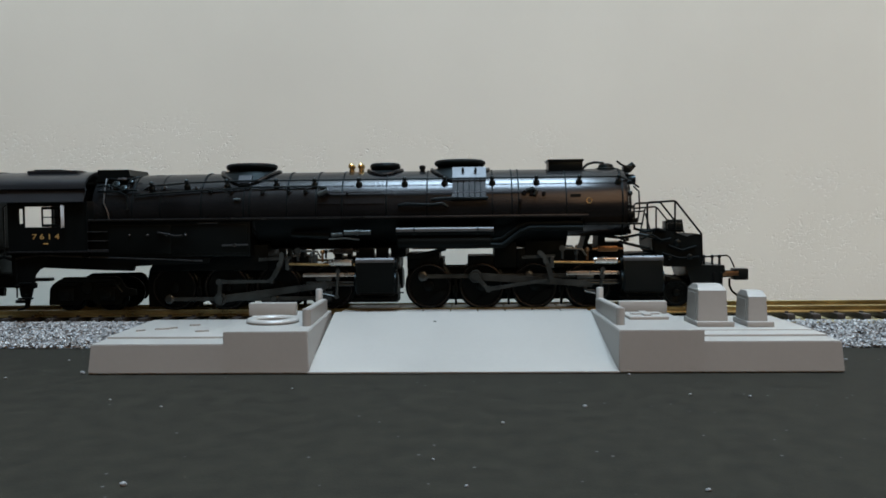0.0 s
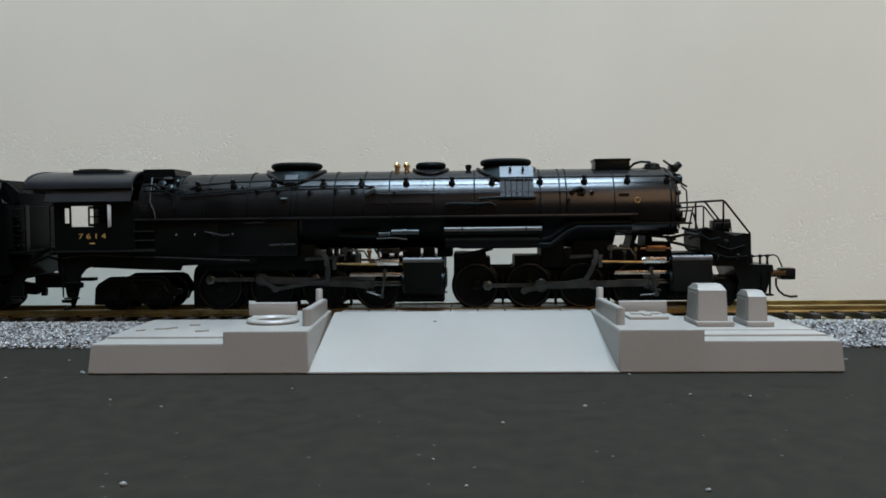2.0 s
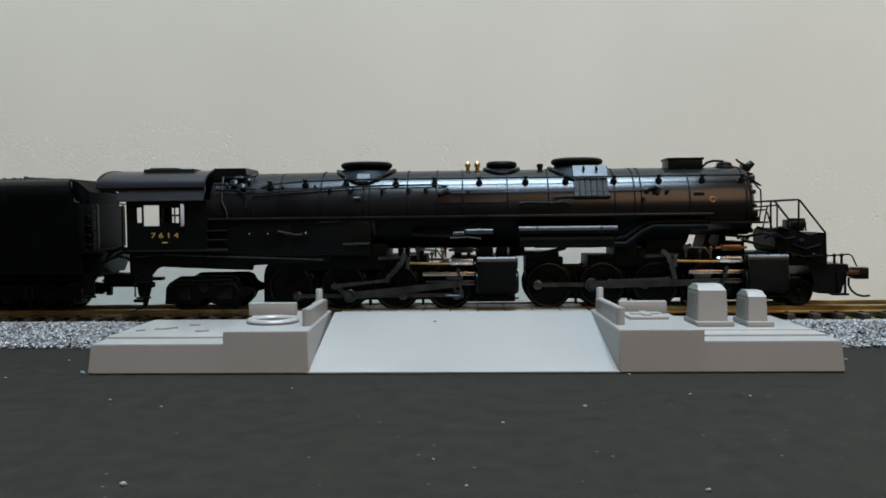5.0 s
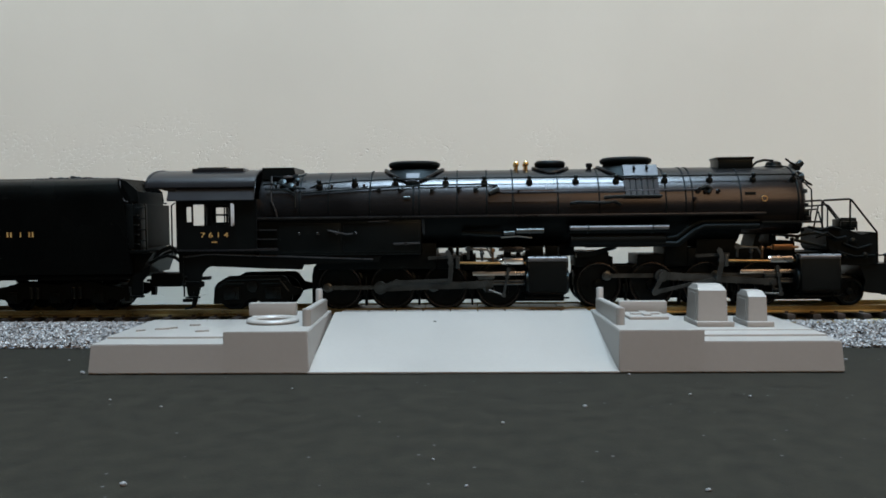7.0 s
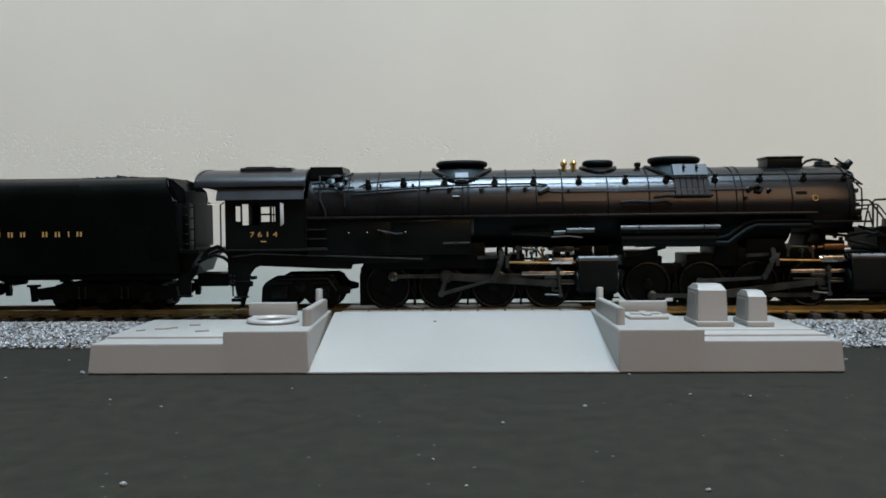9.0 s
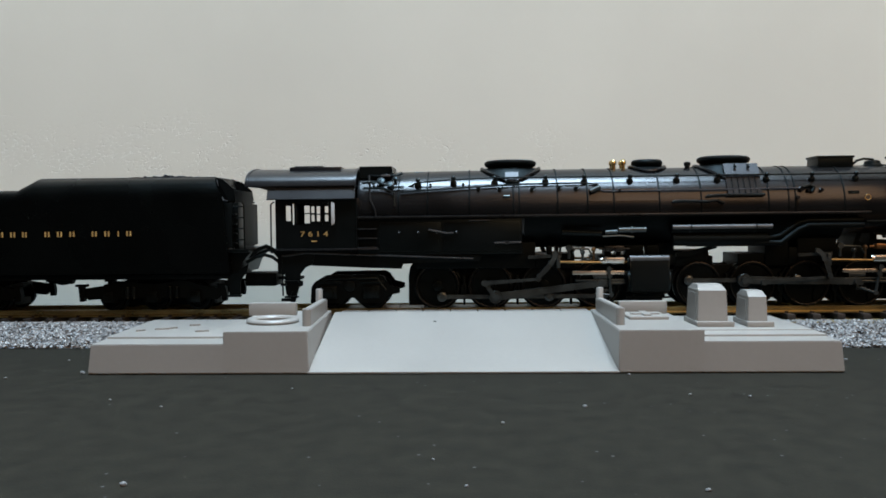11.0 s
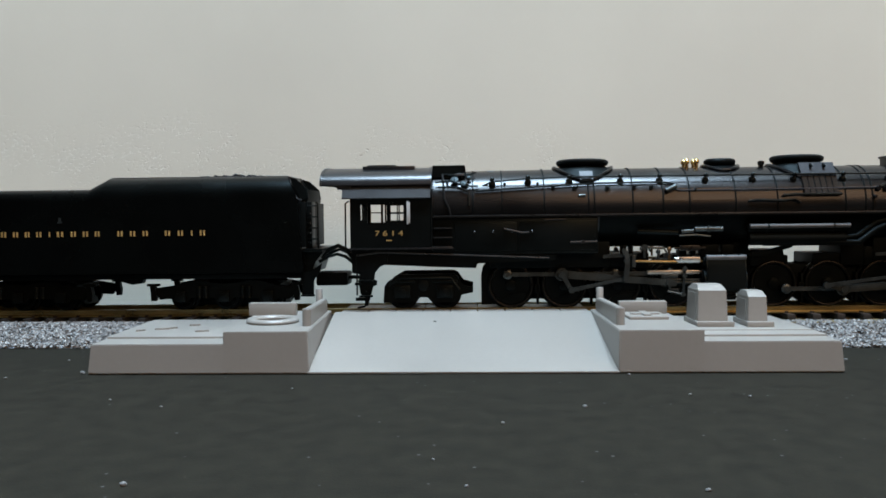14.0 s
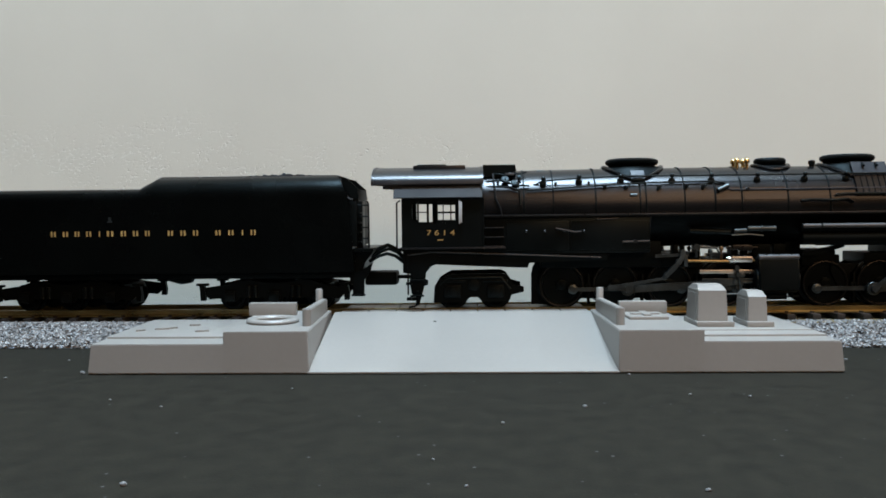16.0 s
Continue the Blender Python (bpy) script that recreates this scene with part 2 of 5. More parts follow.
def room():
    bm = B(); box(bm, -1900, 1900, WALL_Y, WALL_Y + 120, -900, 1500)
    setting("wall_north", bm, M["wall"], "white painted plaster wall with flaking low band", "wall")
    bm = B(); box(bm, -1900, 1900, -2700, -2600, -900, 1500)
    setting("wall_south", bm, M["room"], "plain warm brown room wall", "wall")
    bm = B(); box(bm, -2000, -1900, -2700, WALL_Y + 120, -900, 1500)
    setting("wall_west", bm, M["room"], "plain warm brown room wall", "wall")
    bm = B(); box(bm, 1900, 2000, -2700, WALL_Y + 120, -900, 1500)
    setting("wall_east", bm, M["room"], "plain warm brown room wall", "wall")
    bm = B(); box(bm, -2000, 2000, -2700, WALL_Y + 120, 1500, 1600)
    setting("ceiling", bm, M["ceiling"], "plain white ceiling", "ceiling")
    bm = B(); box(bm, -2000, 2000, -2700, WALL_Y + 120, -960, -900)
    setting("floor", bm, M["room"], "plain brown room floor", "floor")
    bm = B(); box(bm, -900, 900, -420, WALL_Y - 0.5, BOARD - 18, BOARD, 1.0)
    tagged(part("baseboard_top", bm, M["board"]), "black dusty layout board against the white wall", "table", kind="structure")


room()


# ---- the track ----
def track():
    t = thing("model_track", "straight brass model railway track on pale ballast", "track")
    def rail(y):
        bm = B()
        prof = [(-1.5, -2.5), (1.5, -2.5), (1.5, -2.1), (0.4, -1.7), (0.4, -0.9), (0.62, -0.7), (0.62, -0.1), (0.5, 0), (-0.5, 0), (-0.62, -0.1), (-0.62, -0.7), (-0.4, -0.9), (-0.4, -1.7), (-1.5, -2.1)]
        prism(bm, [(a + y, b) for a, b in prof], -700, 700, "x")
        return part("rail", bm, M["rail"], t)
    rail(-8.85), rail(8.85)
    bm = B()
    prism(bm, [(-17.5, -4.9), (17.5, -4.9), (20, BOARD), (-20, BOARD)], -700, 700, "x")
    part("roadbed", bm, M["cork"], t, "tan cork roadbed strip")
    bm = B(); box(bm, -1.4, 1.4, -15.2, 15.2, -4.4, -2.5, 0.15)
    for k in (-8.85, 8.85):
        for sx in (-1, 1):
            box(bm, -0.6, 0.6, k + sx * 1.5 - 0.5, k + sx * 1.5 + 0.5, -2.5, -1.9)
    me = mesh_of("sleeper", bm, M["tie"])
    for i in range(-50, 51):
        ob = new("sleeper", me)
        ob.parent = t
        ob.location = ((i * 8.7 + random.uniform(-.25, .25)) * MM, random.uniform(-.3, .3) * MM, 0)
        ob.rotation_euler.z = random.uniform(-0.015, 0.015)
    t.rotation_euler.y = radians(-GRADE)


def ballast():
    """Crushed stone shoulders on both sides of the track, each stone a small chipped solid."""
    rnd = random.Random(5)
    verts, faces = [], []
    base = [(-1, -1, -1), (1, -1, -1), (1, 1, -1), (-1, 1, -1), (-0.8, -0.8, 1), (0.9, -0.7, 1), (0.7, 0.9, 1), (-0.9, 0.7, 1)]
    quads = [(0, 3, 2, 1), (4, 5, 6, 7), (0, 1, 5, 4), (1, 2, 6, 5), (2, 3, 7, 6), (3, 0, 4, 7)]
    def stone(x, y, z, r):
        q = Euler((rnd.uniform(0, 6), rnd.uniform(0, 6), rnd.uniform(0, 6))).to_matrix()
        k = len(verts)
        sx, sy, sz = (r * rnd.uniform(0.6, 1.2) for _ in range(3))
        for a, b, c in base:
            p = q @ Vector((a * sx * rnd.uniform(.7, 1.1), b * sy * rnd.uniform(.7, 1.1), c * sz * rnd.uniform(.7, 1.1)))
            verts.append(((x + p.x) * MM, (y + p.y) * MM, (z + p.z) * MM))
        faces.extend(tuple(k + i for i in f) for f in quads)
    for side in (-1, 1):
        for _ in range(24000 if side < 0 else 3000):
            u = rnd.random()
            x = rnd.uniform(-260, 240)
            y = 14.6 + u * 13.5
            z = (-4.7 - 6.6 * max(0, (u - 0.2) / 0.8) ** 1.1) + rnd.uniform(-.4, .3)
            if side < 0 and -111 < x < 105 and y > 18.0:
                continue
            stone(x, side * y, max(z, BOARD + 0.3), rnd.uniform(0.30, 0.56))
        for _ in range(2500):
            x = rnd.uniform(-260, 240)
            if (x / 8.7) % 1 < 0.22 or (x / 8.7) % 1 > 0.78:
                continue
            stone(x, side * rnd.uniform(11.6, 15.0), -4.8, rnd.uniform(.3, .55))
    me = bpy.data.meshes.new("ballast")
    me.from_pydata(verts, [], faces)
    me.materials.append(M["stones"])
    tagged(new("ballast", me), "pale grey crushed stone ballast beside the track", "ballast", kind="stuff")
    # the solid bank under the loose stones
    for side in (-1, 1):
        bm = B()
        prism(bm, [(side * 14.8, -5.3), (side * 17.5, -5.5), (side * 27.0, BOARD), (side * 14.8, BOARD)], -700, 700, "x")
        setting("ballast_bank", bm, M["stones_flat"], "packed grey ballast bank", "ballast")


M["stones_flat"] = material("packed_ballast", (0.2, 0.2, 0.21), 0.85, vary=0.5, grain=700, big=150, bump=1.0)
track()
ballast()


# ---- the grey moulded road ramp ----
def road_ramp():
    """A moulded crossing ramp: a sloping roadway between two stepped kerb blocks with parapets."""
    t = thing("crossing_ramp", "light grey moulded plastic road ramp beside the track", "ramp")
    t.rotation_euler.z = radians(0.9)
    t.location = (-1.0 * MM, 0, 0)
    yf, yb = -74.3, -20.5
    bm = B()
    prism(bm, [(yf + 0.8, BOARD), (yf, BOARD + 0.3), (yf, BOARD + 0.7), (yb - 3.0, -0.3), (yb, -0.1), (yb, BOARD)], -48.6, 41.6, "x")
    part("roadway", bm, M["grey"], t, "smooth pale grey sloping roadway")

    def block(name, xa, xb, top, end, inner):
        """xa is the outer end, xb the inner one; the faces lean in a little."""
        bm = B()
        s = 1 if xb > xa else -1
        pts = []
        for z, k in ((BOARD + 0.35, 0.0), (top, 0.45)):
            e = end * k * 2
            pts += [(xa + s * e, yf + k, z), (xb - s * inner * k, yf + k, z), (xb - s * inner * k, yb, z), (xa + s * e, yb, z)]
        if s < 0:
            pts = [pts[i] for i in (1, 0, 3, 2, 5, 4, 7, 6)]
        poly(bm, pts, [(0, 3, 2, 1), (4, 5, 6, 7), (0, 1, 5, 4), (1, 2, 6, 5), (2, 3, 7, 6), (3, 0, 4, 7)])
        bmesh.ops.bevel(bm, geom=list(bm.edges), offset=0.25, segments=2, affect="EDGES")
        o = part(name, bm, M["grey"], t)
        bm = B(); box(bm, min(xa, xb) + 1.0, max(xa, xb) - 1.0, yf + 0.9, yb - 1, BOARD, BOARD + 0.6)
        part("foot", bm, M["grey"], o)
        return o
    block("low_kerb", -113.0, -72.5, -3.1, 1, 0)
    block("high_kerb", -73.2, -48.2, 0.5, 0, 0.5)
    block("low_kerb", 105.9, 65.2, -2.8, 1, 0)
    block("high_kerb", 66.0, 41.4, 0.5, 0, 0.5)
    bm = B()
    bmesh.ops.create_icosphere(bm, subdivisions=2, radius=0.5, matrix=Matrix.Translation((-11.7, -32.0, -2.05)) @ Matrix.Diagonal((1.2, 1, .35, 1)))
    part("moulding_pip", bm, M["tie"], t, "tiny dark moulding mark")
    # raised inner terraces of the low kerbs
    bm = B(); box(bm, -112.0, -72.6, -62.5, yb - 0.5, -3.6, -2.5, 0.2)
    part("terrace", bm, M["grey"], t)
    bm = B(); box(bm, 65.3, 104.9, -64.5, yb - 0.5, -3.3, -2.2, 0.2)
    part("terrace", bm, M["grey"], t)
    bm = B(); box(bm, 65.3, 104.5, -56.0, yb - 0.6, -2.4, -1.95, 0.15)
    part("terrace", bm, M["grey"], t)
    # parapets: a sloping-topped wall with a post at its end
    for s, x, xp in ((-1, -50.6, -52.2), (1, 44.2, 44.4)):
        bm = B()
        prism(bm, [(-61.3, 0.3), (-61.3, 5.7), (-24.0, 5.0), (-24.0, 0.3)], x - 1.2, x + 1.2, "x")
        bmesh.ops.bevel(bm, geom=list(bm.edges), offset=0.3, segments=2, affect="EDGES")
        part("parapet", bm, M["grey"], t)
        bm = B()
        cyl(bm, (x, -61.6, 0.3), (x, -61.6, 5.6), 1.4, 1.35, 20)
        part("parapet_post", bm, M["grey"], t)
        bm = B()
        lathe(bm, (xp, -24.5, 0.2), (0, 0, 1), [(0, 1.3), (8.0, 1.2), (8.4, 0.95), (8.5, 0.0)], 20)
        part("parapet_post", bm, M["grey"], t)
        x0, x1 = (-74.8, -58.6) if s < 0 else (49.2, 65.2)
        bm = B(); box(bm, x0, x1, -34.5, -31.5, 0.3, 4.7, 0.45)
        part("low_wall", bm, M["grey"], t)
    bm = B()
    torus(bm, (-62.9, -52.5, 1.15), (0, 0, 1), 6.9, 1.45, 56, 14, 0.62)
    part("round_rim", bm, M["grey"], t, "raised round moulded rim")
    # hatch: a plate with a low cross on it
    bm = B(); box(bm, 49.4, 61.8, -50.5, -37.0, 0.4, 1.5, 0.3)
    h = part("hatch", bm, M["grey"], t)
    bm = B(); box(bm, 51.0, 60.2, -45.0, -42.6, 1.4, 2.0, 0.25); box(bm, 54.4, 56.8, -48.6, -38.8, 1.4, 2.05, 0.25)
    part("cross_rib", bm, M["grey"], h)
    # loose-looking marks moulded on the low kerb
    for x, y, r, k in ((-100.5, -45.5, 20, 1.0), (-86.5, -52, 8, .6), (-107, -50, 30, .45), (-93.5, -37.5, 0, .5)):
        bm = B()
        prism(bm, [(-3.2 * k, -1.2 * k), (1.2 * k, -1.4 * k), (1.6 * k, -.2 * k), (4.0 * k, .6 * k), (3.8 * k, 1.8 * k), (.6 * k, 1.3 * k), (-2.8 * k, .9 * k)], -2.7, -1.95, "z")
        bmesh.ops.bevel(bm, geom=list(bm.edges), offset=.18, segments=2, affect="EDGES")
        o = part("moulded_plate", bm, M["grey"], t, "low raised moulded mark")
        o.location, o.rotation_euler.z = (x * MM, y * MM, 0), radians(r)
    # the western wing splays outwards towards the track
    splay = Matrix.Identity(4)
    splay[0][1], splay[0][3] = -0.028, -0.028 * 0.0743
    for o in t.children:
        if o.name.startswith(("roadway", "moulded")) or max(v.co.x for v in o.data.vertices) > 0:
            continue
        o.data.transform(splay)
    return t


def cabinet(name_at, w, d, hgt, label):
    """A small relay cabinet: tapered body, chamfered roof, front panel rib, on a plinth."""
    x, y = name_at
    t = thing("relay_cabinet", label, "cabinet", "grey cabinets on the ramp", (x, y, -1.97))
    bm = B()
    pw, pd = w + 2.4, d + 2.4
    box(bm, -pw / 2 + .7, pw / 2 + .5, -pd / 2, pd / 2, 0, 1.7, 0.25)
    part("plinth", bm, M["grey"], t)
    bm = B()
    loops = []
    for z, k in ((1.3, 1.0), (hgt - 2.0, 0.92)):
        a, b = w / 2 * k, d / 2 * k
        loops.append([(-a, -b, z), (a, -b, z), (a, b, z), (-a, b, z)])
    rings(bm, loops)
    bmesh.ops.bevel(bm, geom=[e for e in bm.edges if abs(e.verts[0].co.z - e.verts[1].co.z) > 1], offset=0.2, segments=2, affect="EDGES")
    part("body", bm, M["grey"], t)
    bm = B()
    a, b = w / 2 * 0.92, d / 2 * 0.92
    poly(bm, [(-a, -b, hgt - 2.1), (a, -b, hgt - 2.1), (a, b, hgt - 2.1), (-a, b, hgt - 2.1), (-a, -b, hgt - 1.7), (a, -b, hgt - 1.7), (a, b, hgt - 1.7), (-a, b, hgt - 1.7),
              (-a * .86, -b * .45, hgt), (a * .86, -b * .45, hgt), (a * .86, b * .45, hgt), (-a * .86, b * .45, hgt)],
         [(0, 3, 2, 1), (0, 1, 5, 4), (1, 2, 6, 5), (2, 3, 7, 6), (3, 0, 4, 7), (4, 5, 9, 8), (5, 6, 10, 9), (6, 7, 11, 10), (7, 4, 8, 11), (8, 9, 10, 11)])
    roof = part("roof", bm, M["grey"], t)
    roof.data.polygons.foreach_set("use_smooth", [False] * len(roof.data.polygons))
    bm = B()
    k = w / 2
    poly(bm, [(-k - 0.3, -d * .36, 1.5), (-k - 0.3, d * .36, 1.5), (-k * .9 - 0.3, d * .32, hgt - 2.6), (-k * .9 - 0.3, -d * .32, hgt - 2.6),
              (-k + 0.4, -d * .36, 1.5), (-k + 0.4, d * .36, 1.5), (-k * .9 + 0.4, d * .32, hgt - 2.6), (-k * .9 + 0.4, -d * .32, hgt - 2.6)],
         [(0, 1, 2, 3), (7, 6, 5, 4), (0, 4, 5, 1), (1, 5, 6, 2), (2, 6, 7, 3), (3, 7, 4, 0)])
    part("door", bm, M["grey"], t)


road_ramp()
cabinet((75.7, -40.8), 9.6, 14.0, 13.1, "large grey plastic relay cabinet on a plinth")
cabinet((89.6, -42.2), 6.2, 12.4, 11.1, "small grey plastic relay cabinet on a plinth")


def crossing_panel():
    """Pale boards between and beside the rails at the ramp's head."""
    t = thing("level_crossing", "pale grey crossing boards between the brass rails", "crossing")
    for y0, y1 in ((-7.4, 7.4), (-19.6, -10.2)):
        for i in range(9):
            bm = B(); box(bm, -48.0 + i * 9.9, -38.4 + i * 9.9, y0, y1, -2.4, -0.45, 0.15)
            part("board", bm, M["grey"], t)
    t.rotation_euler.y = radians(-GRADE)


crossing_panel()


# ---- the locomotive ----
BZ, BR = 36.4, 14.5
FRONT_AXLES, REAR_AXLES = (-16.4, 2.9, 22.2, 41.5), (-111.3, -91.8, -72.3, -52.8)
AXLE_Z, TREAD = 8.2, 8.25
CRANK = 4.25
moving = []          # (part, function of the distance run that gives its pose)

loco = thing("steam_locomotive", "black model articulated steam locomotive with gold cab number running on track", "locomotive")
tender = thing("locomotive_tender", "black model coal tender with gold lettering coupled behind the locomotive", "tender")


def on_boiler(x, z, out=0.0):
    """A point on the near flank of the boiler at that height."""
    return (x, -math.sqrt(max(0.0, (BR + out) ** 2 - (z - BZ) ** 2)), z)


def flat_belly(bm):
    # the smokebox is cut flat underneath, clear of the front engine unit
    for v in bm.verts:
        if v.co.x > 34.2 and v.co.z < 26.0:
            v.co.z = 26.0


def boiler():
    bm = B()
    lathe(bm, (-140, 0, BZ), (1, 0, 0), [(0, 13.9), (14, 14.1), (46, 14.4), (154, 14.5), (174.0, 14.5), (174.3, 14.5), (194.2, 14.5), (195.6, 14.0), (196.4, 12.6)], 64)
    flat_belly(bm)
    b = part("boiler", bm, M["boiler"], loco, "long satin black boiler barrel")
    for x in (-125, -114.5, -99.3, -83.5, -81.4, -67.7, -57, -47.6, -31.4, -16.7, 7.0, 14.0, 16.4, 33.5, 53.6):
        bm = B()
        r = 14.1 if x < -100 else 14.5
        lathe(bm, (x - 0.25, 0, BZ), (1, 0, 0), [(0, r - 0.3), (0.05, r + 0.2), (0.5, r + 0.2), (0.55, r - 0.3)], 64)
        flat_belly(bm)
        part("boiler_band", bm, M["frame"], b)
    # flat black sheet added on the lower half of the barrel to hold its shade
    bm = B()
    arc = [radians(a) for a in range(193, 348, 7)]
    sect = [(14.75 * math.cos(a), BZ + 14.75 * math.sin(a)) for a in arc] + [(13.9 * math.cos(a), BZ + 13.9 * math.sin(a)) for a in arc[::-1]]
    prism(bm, sect, -79.5, 34.2, "x")
    part("lower_lagging", bm, M["frame"], b)
    # front: door, dogs, number plate
    bm = B()
    lathe(bm, (56.2, 0, BZ), (1, 0, 0), [(0, 12.2), (0.8, 11.8), (1.6, 9.0), (2.3, 4.0), (2.5, 0)], 40)
    flat_belly(bm)
    part("smokebox_door", bm, M["black"], b)
    for i in range(16):
        a = 2 * math.pi * i / 16
        bm = B(); box(bm, 56.2, 57.4, -0.6, 0.6, 12.0, 13.4, 0.1)
        o = part("door_dog", bm, M["black"], b)
        o.matrix_basis = pose(0, 0, BZ * MM) @ pose(0, 0, 0, math.degrees(a))
    # cladding panels low on the flank between cab and throat
    bm = B()
    for x0, x1 in ((-56.6, -48.2), (-46.8, -32.0)):
        p0, p1 = on_boiler(x0, 38.6, 0.12), on_boiler(x1, 42.8, 0.12)
        prism(bm, [(p0[1] - .05, 38.6), (p1[1] - .05, 42.8), (p1[1] + 0.5, 42.8), (p0[1] + .5, 38.6)], x0, x1, "x")
    part("cladding_panel", bm, M["boiler"], b)
    return b


def dome(name, xc, length, depth, top, label=""):
    """A low oval dome with a rolled rim on a saddle whose lip follows the barrel."""
    seg = 44
    LA, LB = length / 2 * 1.15, min(11.0, depth * .75)

    def lip(k, a, out):
        y = LB * k * math.sin(a)
        return (xc + LA * k * math.cos(a), y, min(BZ + math.sqrt((BR + out) ** 2 - y * y), top - 2.6))
    ang = [2 * math.pi * j / seg for j in range(seg)]
    loops = [[lip(1.0, a, -.2) for a in ang], [lip(.96, a, .5) for a in ang], [lip(.84, a, .6) for a in ang]]
    for k, z in ((0.90, top - 2.7), (1.0, top - 2.3), (1.05, top - 1.5), (1.03, top - 0.7), (0.92, top - 0.15), (0.8, top), (0.62, top - .35), (0.3, top - .1), (0.02, top)):
        loops.append([(xc + length / 2 * k * math.cos(a), depth / 2 * k * math.sin(a), z) for a in ang])
    bm = B()
    rings(bm, loops)
    d = part(name, bm, M["frame"], loco, label)
    bm = B()
    lps = []
    for a in ang:
        c, n = Vector(lip(1.0, a, .35)), Vector((math.cos(a), math.sin(a), 0))
        lps.append([c + n * 0.75 * math.cos(t) + Vector((0, 0, 0.75)) * math.sin(t) for t in (0, .8, 1.6, 2.4, 3.14, 3.9, 4.7, 5.5)])
    rings(bm, lps, closed=True)
    part("saddle_rim", bm, M["boiler"], d)
    return d


def stanchions():
    xs = (-117.9, -105, -90.1, -71.8, -57.8, -41.5, -24.8, -10.3, 7, 23, 38.4, 52.6)
    pts = [(-122.5, -11.0, 44.0), (-118, -12.2, 46.0)] + [(x, *on_boiler(x, 47.4 - .5 * (x < -100), 1.9)[1:]) for x in xs[1:]] + [(55.5, -10.5, 46.4), (60.2, -9.0, 43.6), (60.5, 0, 45)]
    bm = B(); tube(bm, pts, 0.33, 8)
    h = part("handrail", bm, M["black"], loco, "thin black wire handrail")
    for x in xs:
        bm = B()
        up = 1.4 if x < -110 else 2.0
        a, b = on_boiler(x, 43.2 + up, -0.3), on_boiler(x, 45.4 + up, 2.0)
        cyl(bm, a, b, 0.62, 0.4, 10)
        bmesh.ops.create_icosphere(bm, subdivisions=2, radius=0.9, matrix=Matrix.Translation(b))
        bmesh.ops.create_icosphere(bm, subdivisions=2, radius=1.3, matrix=Matrix.Translation(on_boiler(x, 43.6 + up, 0.1)))
        part("handrail_stanchion", bm, M["black"], h)
    bm = B(); tube(bm, [on_boiler(-53, 42.6, .4), on_boiler(-51, 42.1, .6), on_boiler(-5, 42.2, .6), on_boiler(20, 42.4, .6), on_boiler(23, 43.2, .3)], 0.26, 8)
    part("sand_pipe", bm, M["plate"], loco, "thin dull grey pipe")
    bm = B(); tube(bm, [on_boiler(-124, 42.6, .5), on_boiler(-112, 43.4, .6), on_boiler(-80, 45.0, .7), on_boiler(-58, 45.2, .7), on_boiler(-53, 44.6, .4)], 0.33, 8)
    part("sand_pipe", bm, M["black"], loco, "thin black pipe")


